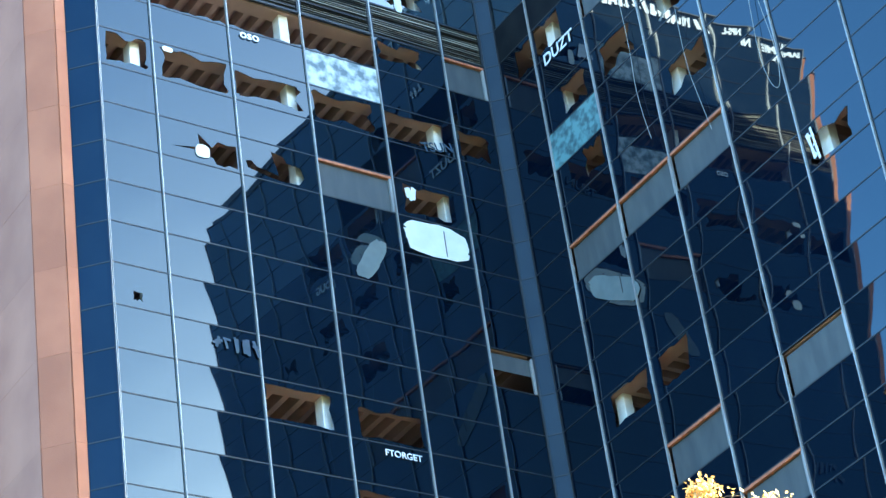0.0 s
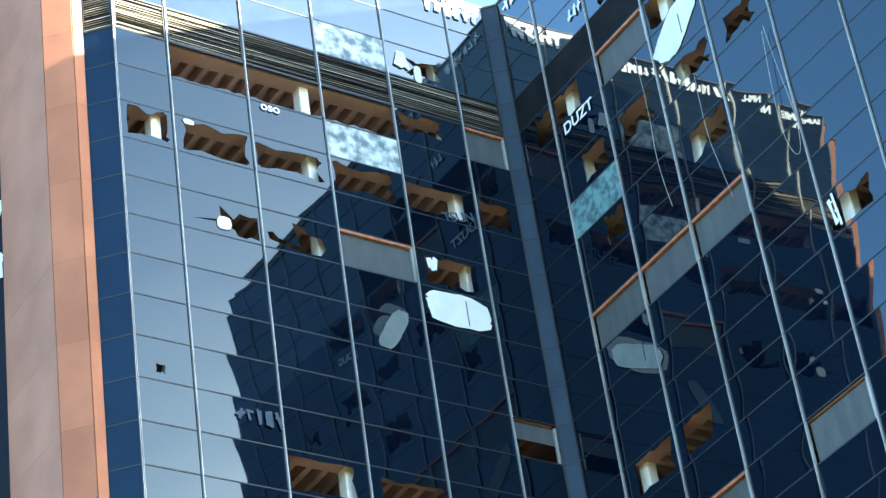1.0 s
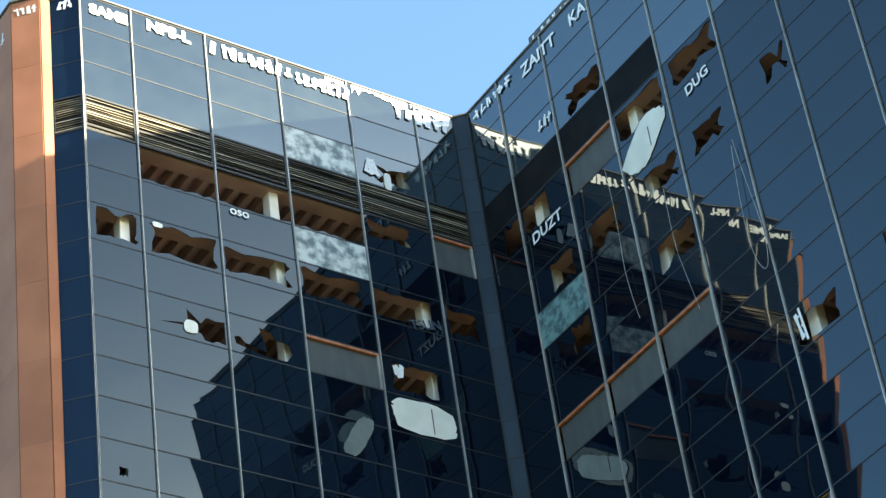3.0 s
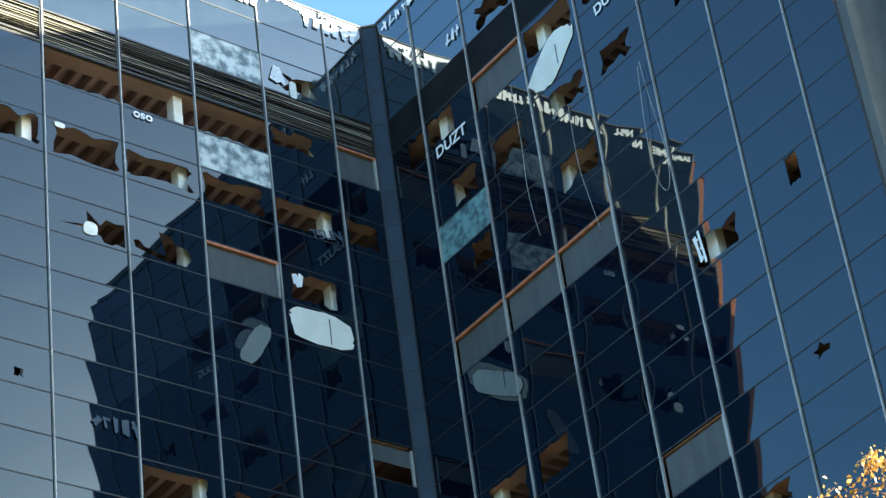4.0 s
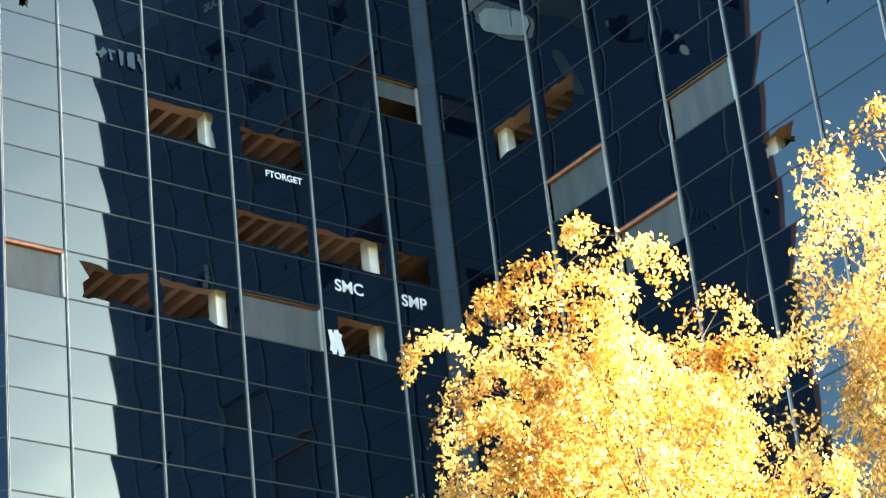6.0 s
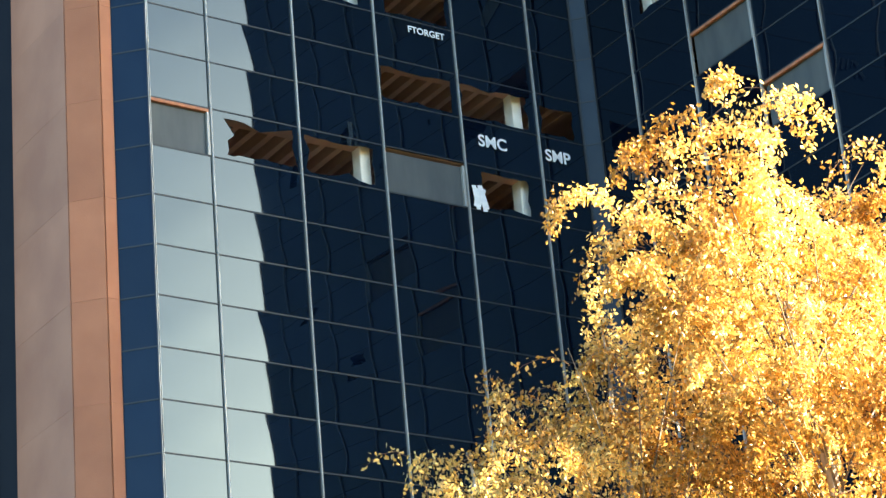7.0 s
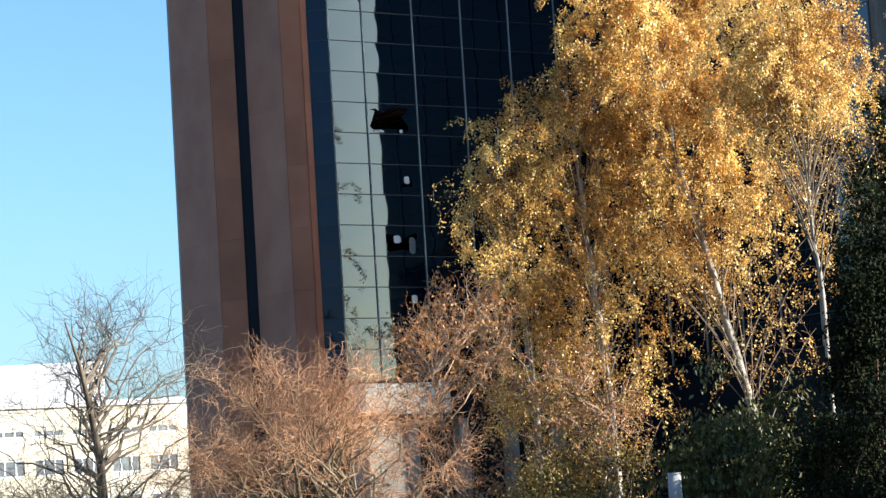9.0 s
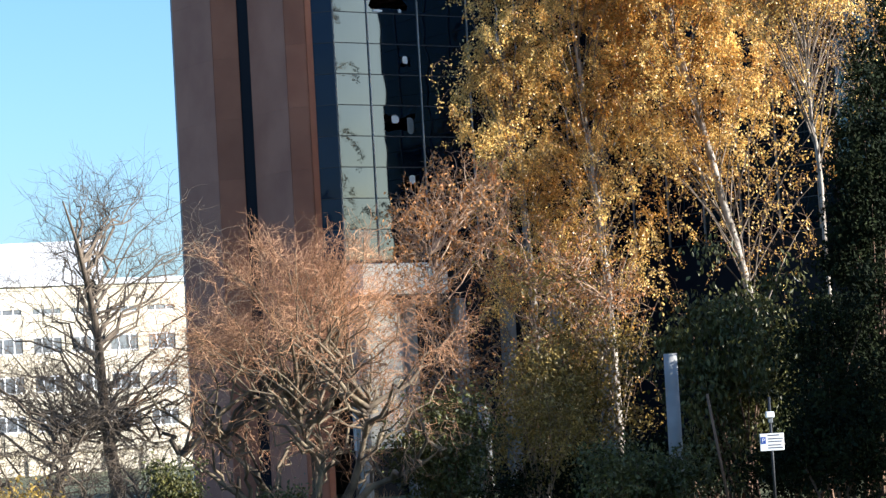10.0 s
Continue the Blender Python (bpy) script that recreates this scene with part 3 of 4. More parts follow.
# spray-painted writing
def writing(wall, parent, text, x, z, size, mat=M_SPRAY_GLARE, tilt=0.0, label="", bold=0.022):
    cu = bpy.data.curves.new("graffiti", "FONT")
    cu.body, cu.size, cu.extrude, cu.align_x = text, size, 0.002, "CENTER"
    cu.offset = size * bold
    cu.materials.append(mat)
    ob = new("graffiti", cu)
    ob.parent = parent
    ob.matrix_basis = Matrix.Translation((x, -0.05, z)) @ pose(0, 0, 0, 90, tilt, 0)
    tagged(ob, label=label or "white spray-painted writing")


def scrawl(parent, x, z, w, h, seed, mat=M_SPRAY_GLARE, n=7, m=Matrix.Identity(4), bold=1.0):
    """Unreadable spray paint: short leaning bars."""
    r = random.Random(seed)
    bm = bmesh.new()
    for i in range(n):
        cx = (i + 0.5) / n * w - w / 2
        t = h * r.uniform(0.13, 0.22) * bold
        for j in range(r.choice((2, 3))):
            horizontal = j and r.random() < 0.7
            L, a = (w / n * 0.8, r.uniform(-0.3, 0.3)) if horizontal else (h * r.uniform(0.6, 1.0), math.pi / 2 + r.uniform(-0.3, 0.3))
            ox, oz = cx + r.uniform(-0.2, 0.2) * w / n, r.uniform(-0.35, 0.35) * h if horizontal else 0
            d, q = Vector((math.cos(a), math.sin(a))) * L / 2, Vector((-math.sin(a), math.cos(a))) * t / 2
            y = -0.002 * (i * 3 + j) / n
            v = [bm.verts.new((ox + e.x, y, oz + e.y)) for e in (-d - q, d - q, d + q, -d + q)]
            bm.faces.new(v)
    ex = bmesh.ops.extrude_face_region(bm, geom=bm.faces[:])
    for v in ex["geom"]:
        if isinstance(v, bmesh.types.BMVert):
            v.co.y += 0.004
    bmesh.ops.recalc_face_normals(bm, faces=bm.faces[:])
    tagged(wall_part("graffiti", bm, mat, parent, m, x, -0.06, z), "unreadable white spray paint", kind="stuff")


writing(WALL_B, wall_b, "DUZT", 3.7, zk(-3.75), 0.64, tilt=0)
writing(WALL_A, wall_a, "SMC", 9.75, zk(8.55), 0.55)
writing(WALL_A, wall_a, "SMP", 12.2, zk(8.55), 0.55)
writing(WALL_A, wall_a, "TSUN", 10.75, zk(-2.05), 0.52, M_FAINT, -14)
writing(WALL_A, wall_a, "FTORGET", 7.65, zk(6.28), 0.31)
writing(WALL_A, wall_a, "oso", 3.68, zk(-3.78), 0.5)
writing(WALL_B, wall_b, "DUG", 12.15, zk(-3.68), 0.55, tilt=-6)
writing(WALL_A, wall_a, "SAME", -0.85, zk(-8.52), 0.6, bold=0.05)
writing(WALL_A, wall_a, "NPS-L", 1.45, zk(-8.58), 0.66, bold=0.05)
scrawl(wall_a, 4.7, zk(-8.68), 3.3, 0.62, 2, n=9, bold=1.5)
scrawl(wall_a, 7.6, zk(-8.62), 2.3, 0.66, 3, n=7, bold=1.4)
scrawl(wall_a, 11.9, zk(-8.6), 2.4, 0.7, 4, n=6, bold=1.6)
scrawl(wall_b, 2.0, zk(-8.7), 2.4, 0.5, 5, n=6)
writing(WALL_B, wall_b, "ZAITT", 4.9, zk(-8.35), 0.75)
writing(WALL_B, wall_b, "KA", 7.3, zk(-8.35), 0.75)
scrawl(wall_b, 6.0, zk(TOP_K) + 0.42, 3.4, 0.6, 6, n=8, m=Matrix.Translation((0, 0.37, 0)), bold=0.8)
scrawl(wall_b, 4.6, zk(-6.6), 1.0, 0.6, 7, n=3)
scrawl(wall_a, 9.3, zk(-0.62), 0.35, 0.6, 8, n=4)
scrawl(wall_a, 9.1, zk(9.75), 0.4, 0.9, 9, n=4)
scrawl(wall_a, 9.3, zk(-6.5), 0.45, 0.8, 10, n=4)
scrawl(wall_b, 13.9, zk(3.5), 0.3, 1.2, 11, n=2, bold=0.4)
scrawl(wall_a, 2.1, zk(4.4), 1.6, 0.6, 12, M_FAINT, 5)


def glare_band(parent, x, z, w, seed):
    """Sun glare on the parapet glass, drawn as a white sheet with a dripping edge."""
    r = random.Random(seed)
    n = 26
    low = []
    for i in range(n + 1):
        u = i / n
        run = 0.16 + 0.10 * math.sin(5 * u + seed) + (r.uniform(0.1, 0.35) if r.random() < 0.35 else r.uniform(0, 0.1))
        low.append((w * (u - 0.5), -run))
    wall_part("parapet_glare", sheet_mesh([(-w / 2, 0.0), *low, (w / 2, 0.0)], M_SPRAY_GLARE, 0.004), M_SPRAY_GLARE, parent, Matrix.Identity(4), x, -0.03, z, "sun glare on the parapet glass, put in as a ragged white sheet")


# white sheets that paint the glare along the top of the right-hand bays
for wx, ww, ws in ((8.2, 0.8, 2), (10.1, 2.4, 3), (12.3, 1.7, 4)):
    glare_band(wall_a, wx, zk(-9), ww, ws)
SLOT = frame_of((-4.09, 5.5), (1, -1), "", "")
for k, sw, seed in ((-4.3, 0.5, 31), (-2.0, 0.5, 32), (-0.6, 0.45, 33)):
    scrawl(tower, 0.34, zk(k), sw, 1.0, seed, n=2, m=T_INV @ SLOT, bold=0.9)


# loose cables hanging over the glass
def cable(parent, pts):
    cu = bpy.data.curves.new("cable", "CURVE")
    cu.dimensions, cu.bevel_depth, cu.bevel_resolution = "3D", 0.009, 1
    sp = cu.splines.new("NURBS")
    sp.points.add(len(pts) - 1)
    for q, (x, z) in zip(sp.points, pts):
        q.co = (x, -0.14, z, 1)
    sp.use_endpoint_u, sp.order_u = True, 3
    cu.materials.append(M_CABLE)
    ob = new("cable", cu)
    ob.parent = parent
    tagged(ob, label="loose pale cable hanging down the facade")


cable(wall_b, [(9.7, zk(-2.0)), (9.6, zk(-0.6)), (9.9, zk(0.6)), (10.1, zk(1.4))])
cable(wall_b, [(13.0, zk(-1.5)), (12.7, zk(0.5)), (12.9, zk(1.6)), (13.3, zk(1.9)), (13.5, zk(1.0)), (13.2, zk(-0.6)), (13.1, zk(-1.6))])
cable(wall_b, [(7.2, zk(-3.8)), (7.3, zk(-2.2)), (7.1, zk(-0.8)), (7.4, zk(0.4))])

scrawl(near_pier, 0.5, zk(-8.7), 0.8, 0.4, 13, n=4, m=frame_of(C3, (1, -1), "", ""))
scrawl(near_pier, 2.3, zk(-8.3), 1.6, 0.6, 14, n=5, m=frame_of(C4, (0, -1), "", ""))
scrawl(wall_l, 0.55, zk(-8.75), 0.6, 0.45, 15, n=3)
for i, (x, k, w, h) in enumerate(((1.30, 21.45, 0.22, 0.20), (2.15, 21.65, 0.20, 0.42), (2.05, 19.5, 0.16, 0.20), (2.1, 23.4, 0.18, 0.22), (0.62, 17.92, 0.30, 0.07), (1.9, 17.9, 0.09, 0.09))):
    patch(WALL_A, wall_a, x, zk(k), (w, 0), (0, h), M_WHITE if i != 1 else M_SCRAP, 20 + i, "white splinters around a hole in the glass")

# ---- ground ----
AXIS = Vector((0.559, 0.829))


def ground_z(x, y):
    d = (x + 30.985) * AXIS.x + (y + 54.572) * AXIS.y
    s = min(max((d - 2) / 18, 0), 1)
    return -1.3 * min(max(d / 56.5 + 1, 0), 1) - 1.5 * s * s * (3 - 2 * s)


def ground_mesh():
    xs = [-2500, -900, -400, -200, -130] + list(range(-90, 91, 5)) + [130, 200, 400, 900, 2500]
    bm = bmesh.new()
    g = [[bm.verts.new((x, y, ground_z(x, y))) for x in xs] for y in xs]
    for j in range(len(xs) - 1):
        for i in range(len(xs) - 1):
            bm.faces.new((g[j][i], g[j][i + 1], g[j + 1][i + 1], g[j + 1][i]))
    return mesh_of(bm, "ground", M_GRASS, True)


tagged(new("ground", ground_mesh()), "rough autumn grass sloping down to the tower", "ground", kind="structure")


# ---- plants ----
def tube(verts, faces, pts, radii, sides=6):
    """Adds a tapered tube along pts to vertex and face lists."""
    base = len(verts)
    n = len(pts)
    for i, p in enumerate(pts):
        d = (pts[min(i + 1, n - 1)] - pts[max(i - 1, 0)]).normalized()
        a = d.cross(Vector((0.31, 0.87, 0.11))).normalized()
        b = d.cross(a)
        for s in range(sides):
            t = 2 * math.pi * s / sides
            verts.append(p + (a * math.cos(t) + b * math.sin(t)) * radii[i])
    for i in range(n - 1):
        for s in range(sides):
            q = (s + 1) % sides
            faces.append((base + i * sides + s, base + i * sides + q, base + (i + 1) * sides + q, base + (i + 1) * sides + s))


def tubes_mesh(name, verts, faces, mat):
    me = bpy.data.meshes.new(name)
    me.from_pydata([tuple(v) for v in verts], [], faces)
    me.materials.append(mat)
    me.polygons.foreach_set("use_smooth", [True] * len(me.polygons))
    return me


def leaves_mesh(name, centres, size, mat, seed, narrow=0.62, hang=0.5):
    """Folded leaf blades of two triangles each at the given places."""
    r = np.random.RandomState(seed)
    c = np.asarray(centres, float)
    n = len(c)
    u = r.normal(size=(n, 3))
    u[:, 2] -= hang * 2
    u /= np.linalg.norm(u, axis=1)[:, None]
    w = np.cross(u, r.normal(size=(n, 3)))
    w /= np.linalg.norm(w, axis=1)[:, None] + 1e-9
    nn = np.cross(u, w)
    s = size * r.uniform(0.6, 1.25, size=(n, 1))
    v = np.stack([c, c + u * s * 0.5 + w * s * narrow * 0.5 + nn * s * 0.1, c + u * s, c + u * s * 0.5 - w * s * narrow * 0.5 + nn * s * 0.1], 1).reshape(-1, 3)
    f = np.arange(4 * n).reshape(n, 4)
    f = np.concatenate([f[:, [0, 1, 2]], f[:, [0, 2, 3]]])
    me = bpy.data.meshes.new(name)
    me.from_pydata(v.tolist(), [], f.tolist())
    me.materials.append(mat)
    return me


def bend(p, d, length, r, steps=5, wander=0.25, pull=Vector((0, 0, 0))):
    """A wandering line from p along d."""
    pts = [p.copy()]
    d = d.normalized()
    for i in range(steps):
        d = (d + Vector((r.gauss(0, wander), r.gauss(0, wander), r.gauss(0, wander))) + pull * (i + 1) / steps).normalized()
        pts.append(pts[-1] + d * length / steps)
    return pts


def birch(name, label, trunk, profile, seed, leaves, size=0.15, lower=0.3, mat=M_GOLD, twigs=520, girth=0.2, fade=0.32):
    """A weeping birch: a pale leaning stem, rising limbs, hanging twigs and leaves strung along them.
    profile: pairs of height share and crown radius."""
    r = random.Random(seed)
    root = thing(name, label, "tree", trunk[0], "birches by the tower")
    o = Vector(trunk[0])
    pts = []
    for a, b in zip(trunk, trunk[1:]):
        for i in range(6):
            pts.append(Vector(a).lerp(Vector(b), i / 6) - o + Vector((r.gauss(0, 0.05), r.gauss(0, 0.05), 0)))
    pts.append(Vector(trunk[-1]) - o)
    h = pts[-1].z
    n = len(pts)
    v, f = [], []
    tube(v, f, pts, [girth * (1 - i / (n - 1)) ** 0.8 + 0.02 for i in range(n)], 9)
    part("trunk", tubes_mesh("trunk", v, f, M_BARK), M_BARK, root, "pale birch bark with dark marks")

    def radius(s):
        for (s0, r0), (s1, r1) in zip(profile, profile[1:]):
            if s0 <= s <= s1:
                return r0 + (r1 - r0) * (s - s0) / (s1 - s0)
        return 0.2

    def axis(s):
        z = s * h
        for a, b in zip(pts, pts[1:]):
            if a.z <= z <= b.z:
                return a.lerp(b, (z - a.z) / max(b.z - a.z, 1e-6))
        return pts[-1]
    lv, lf, tv, tf, centres = [], [], [], [], []
    ends = []
    for i in range(60):
        s = lower + (0.97 - lower) * (i + r.random()) / 60
        a = i * 2.4 + r.uniform(-0.4, 0.4)
        reach = radius(s) * r.uniform(0.55, 0.95)
        tip = axis(s) + Vector((math.cos(a) * reach, math.sin(a) * reach, r.uniform(-0.2, 1.0) * min(reach, 2)))
        start = axis(max(s - 0.10 - 0.10 * r.random(), 0.08))
        mid = start.lerp(tip, 0.5) + Vector((0, 0, 0.25 * reach))
        line = [start.lerp(mid, t).lerp(mid.lerp(tip, t), t) for t in (0, 0.2, 0.4, 0.6, 0.8, 1.0)]
        lv, lf = [], []
        tube(lv, lf, line, [0.036 * (1 - 0.8 * k / 5) for k in range(6)], 5)
        ends.append(line)
        part("limb", tubes_mesh("limb", lv, lf, M_LIMB), M_LIMB, root, "thin grey-brown limb")
    clumps = []
    for i in range(twigs):
        line = r.choice(ends)
        p = line[r.randrange(2, 6)] + Vector((r.gauss(0, 0.5), r.gauss(0, 0.5), r.gauss(0, 0.35)))
        L = r.uniform(0.8, 2.6)
        d = Vector((r.gauss(0, 0.6), r.gauss(0, 0.6), r.uniform(-0.3, 0.9)))
        tw = bend(p, d, L, r, 5, 0.18, Vector((0, 0, -0.9)))
        tube(tv, tf, tw, [0.012, 0.011, 0.009, 0.008, 0.006, 0.004], 3)
        clumps.append(tw)
    tagged(part("twig_spray", tubes_mesh("twig_spray", tv, tf, M_TWIG), M_TWIG, root, "thin dark hanging twigs"), kind="stuff")
    per = leaves // len(clumps)
    for tw in clumps:
        rise = min(max((tw[2].z / h - lower - 0.04) / fade, 0.0), 1.0)
        k = int(per * (0.3 + 2.0 * r.random() ** 1.7) * (0.07 + 0.93 * rise))
        for _ in range(k):
            t = r.random() * 4.99
            q = tw[int(t)].lerp(tw[int(t) + 1], t % 1)
            centres.append(q + Vector((r.gauss(0, 0.10), r.gauss(0, 0.10), r.gauss(0, 0.12))))
    tagged(part("crown", leaves_mesh("crown", centres, size, mat, seed), mat, root, "dense golden autumn leaves"), kind="stuff")
    return root


def shrub(name, label, at, size, seed, leaves, mat, leaf=0.16, stems=14, category="shrub", hang=0.3, stem_mat=M_TWIG, thick=0.06):
    """A many-stemmed leafy shrub whose leaves sit in clumps over uneven lobes."""
    r = random.Random(seed)
    root = thing(name, label, category, at)
    sx, sy, sz = size
    v, f = [], []
    tips = []
    for i in range(stems):
        a = r.uniform(0, 2 * math.pi)
        q = r.uniform(0.2, 0.9)
        tip = Vector((math.cos(a) * sx * q, math.sin(a) * sy * q, sz * r.uniform(0.55, 0.98) * (1 - 0.35 * q * q)))
        p0 = Vector((r.gauss(0, 0.25), r.gauss(0, 0.25), -0.1))
        mid = p0.lerp(tip, 0.5) + Vector((r.gauss(0, 0.2), r.gauss(0, 0.2), 0.15 * sz))
        line = [p0.lerp(mid, t).lerp(mid.lerp(tip, t), t) for t in (0, 0.25, 0.5, 0.75, 1.0)]
        tube(v, f, line, [thick, thick * 0.8, thick * 0.6, thick * 0.4, 0.01], 5)
        tips.append(line)
    tagged(part("branchwork", tubes_mesh("branchwork", v, f, stem_mat), stem_mat, root, "bare branching stems"), kind="stuff")
    centres = []
    blobs = []
    for _ in range(stems * 9):
        line = r.choice(tips)
        blobs.append(line[r.randrange(1, 5)].lerp(line[4], r.random()) + Vector((r.gauss(0, sx * 0.16), r.gauss(0, sy * 0.16), r.gauss(0, sz * 0.10))))
    for b in blobs:
        q = r.uniform(0.2, 0.55) * min(1.0, sx / 2)
        for _ in range(int(leaves / len(blobs) * r.uniform(0.5, 1.5))):
            centres.append(Vector((b.x + r.gauss(0, q), b.y + r.gauss(0, q), max(b.z + r.gauss(0, q * 0.8), 0.05))))
    tagged(part("foliage", leaves_mesh("foliage", centres, leaf, mat, seed, 0.5, hang), mat, root), kind="stuff")
    return root


def twiggy_tree(name, label, at, stems, dome, limbs, twigs, seed, bark, twig_mat, spire=None, leaves=0, leaf_mat=None, thin=0.010, length=(0.7, 1.7), category="tree", limb=(0.05, 0.12), crook=0.09, first=3, bare=0.0):
    """A bare tree: stems, crooked limbs that fill a dome, and fine crooked twigs over its outer part.
    dome: centre height, half width and half height."""
    r = random.Random(seed)
    root = thing(name, label, category, at)
    cz, rx, rz = dome
    v, f = [], []
    roots = []
    for p, d, L, rad in stems:
        line = bend(Vector(p), Vector(d), L, r, 7, 0.13)
        tube(v, f, line, [rad * (1 - 0.13 * i) for i in range(8)], 8)
        roots.append(line)
    if spire:
        line = [roots[0][-1].lerp(Vector(spire), i / 5) + Vector((r.gauss(0, 0.08), r.gauss(0, 0.08), 0)) for i in range(6)]
        line[0] = roots[0][-1]
        tube(v, f, line, [stems[0][3] * 0.4 * (1 - 0.16 * i) for i in range(6)], 6)
        roots.append(line)
    part("trunk", tubes_mesh("trunk", v, f, bark), bark, root, "gnarled dark stems", smooth=True)
    nodes = [a.lerp(b, t / 5) for line in roots for a, b in zip(line[2:], line[3:]) for t in range(5)]
    lines = []
    for i in range(limbs):
        a = i * 2.4 + r.uniform(-0.3, 0.3)
        q = math.sqrt(r.uniform(0.08, 1.0))
        up = r.uniform(-0.75, 0.95)
        tip = Vector((math.cos(a) * rx * q * math.sqrt(max(1 - up * up, 0.05)), math.sin(a) * rx * q * math.sqrt(max(1 - up * up, 0.05)), cz + rz * up))
        start = min(nodes, key=lambda p: (p - tip).length * r.uniform(0.9, 1.3) + 2.5 * abs(tip.z - p.z - 0.75 * (p.xy - tip.xy).length))
        mid = start.lerp(tip, 0.5) + Vector((r.gauss(0, 0.35), r.gauss(0, 0.35), r.gauss(0.1, 0.4)))
        n = 8
        line = [start.lerp(mid, t / n).lerp(mid.lerp(tip, t / n), t / n) + (Vector((r.gauss(0, crook), r.gauss(0, crook), r.gauss(0, crook))) if 0 < t else Vector()) for t in range(n + 1)]
        lv, lf = [], []
        rad = r.uniform(*limb)
        tube(lv, lf, line, [rad * (1 - 0.115 * t) for t in range(n + 1)], 6)
        part("limb", tubes_mesh("limb", lv, lf, bark), bark, root, smooth=True)
        lines.append(line)
    tv, tf, centres = [], [], []
    for i in range(twigs):
        line = r.choice(lines)
        k = r.randrange(first, len(line) - 1)
        p = line[k].lerp(line[k + 1], r.random())
        if p.z < cz - 0.1 * rz and r.random() < bare:
            continue
        out = Vector((p.x / rx, p.y / rx, (p.z - cz) / rz)) + Vector((r.gauss(0, 0.7), r.gauss(0, 0.7), r.gauss(0.15, 0.6)))
        tw = bend(p, out, r.uniform(*length), r, 5, 0.38)
        w = r.uniform(0.8, 1.7) * thin
        tube(tv, tf, tw, [w * 1.6, w * 1.3, w * 1.1, w * 0.9, w * 0.7, w * 0.4], 3)
        for _ in range(2):
            q = tw[r.randrange(1, 5)]
            t2 = bend(q, out + Vector((r.gauss(0, 0.8), r.gauss(0, 0.8), r.gauss(0.1, 0.7))), r.uniform(0.35, 0.9) * length[1] * 0.6, r, 3, 0.4)
            tube(tv, tf, t2, [w, w * 0.8, w * 0.6, w * 0.35], 3)
            for _ in range(leaves // (2 * twigs) + (1 if r.random() < leaves / (2 * twigs) % 1 else 0)):
                centres.append(t2[r.randrange(1, 4)] + Vector((r.gauss(0, 0.07), r.gauss(0, 0.07), r.gauss(0, 0.07))))
    tagged(part("twig_spray", tubes_mesh("twig_spray", tv, tf, twig_mat), twig_mat, root, "fine crooked twigs"), kind="stuff")
    if centres:
        tagged(part("foliage", leaves_mesh("foliage", centres, 0.15, leaf_mat, seed, 0.6, 0.5), leaf_mat, root), kind="stuff")
    return root


birch("birch_tree", "tall weeping birch with bright golden leaves", [(6.7, -20.6, -2.8), (5.9, -20.0, 6.0), (4.0, -18.4, 16.8), (3.5, -18.4, 21.0), (3.4, -18.3, 25.0)],
      [(0.15, 3.6), (0.4, 5.5), (0.72, 4.9), (0.88, 4.5), (0.96, 3.5), (1.0, 1.0)], 21, 165000, size=0.13, lower=0.42, twigs=1000)
birch("birch_tree", "slender birch with golden leaves and drooping sprays", [(-2.6, -16.4, -2.8), (-2.5, -16.0, 8.0), (-2.2, -14.6, 15.0), (-2.1, -13.9, 18.8)],
      [(0.15, 2.8), (0.5, 3.2), (0.8, 2.5), (0.94, 1.5), (1.0, 0.3)], 22, 46000, size=0.12, lower=0.2, twigs=520)
birch("birch_tree", "golden birch growing between two taller ones", [(0.6, -17.6, -2.8), (0.5, -17.2, 8.0), (0.5, -16.2, 16.0), (0.4, -15.8, 21.2)],
      [(0.15, 2.8), (0.5, 3.6), (0.8, 3.4), (0.94, 2.2), (1.0, 0.4)], 24, 50000, size=0.12, lower=0.25, twigs=520)
birch("birch_tree", "tall golden birch in front of the glass wing", [(1.4, -30.4, -2.8), (1.3, -30.2, 9.0), (0.9, -30.0, 16.3), (0.5, -29.8, 21.9)],
      [(0.3, 1.0), (0.6, 2.0), (0.75, 3.3), (0.93, 3.1), (1.0, 1.6)], 23, 84000, size=0.11, lower=0.68, twigs=560, girth=0.09, fade=0.12)


def spot(d, side, z=None):
    """A place d metres ahead of the camera's last stand and that far to its right."""
    x, y = FAR_EYE.x + AXIS.x * d + AXIS.y * side, FAR_EYE.y + AXIS.y * d - AXIS.x * side
    return (x, y, ground_z(x, y) if z is None else z)


twiggy_tree("willow_tree", "contorted bare willow with orange-brown twigs", spot(88, -6.5),
            [((-0.3, 0.2, 0), (-0.6, 0.3, 0.9), 5.0, 0.23), ((0.1, 0.1, 0), (0.1, 0.1, 1), 5.0, 0.25), ((0.3, -0.2, 0), (0.75, -0.5, 0.9), 5.2, 0.24),
             ((-0.5, 0.3, 0), (-1.2, 0.8, 0.85), 5.2, 0.19), ((0.5, -0.3, 0), (0.95, -0.6, 1.0), 5.4, 0.20), ((0, -0.3, 0), (-0.4, -0.9, 0.9), 4.6, 0.18)],
            (6.3, 6.4, 4.5), 150, 5000, 31, M_WILLOW, M_REDTWIG, limb=(0.03, 0.11), thin=0.0052, crook=0.15, first=5, bare=0.75)
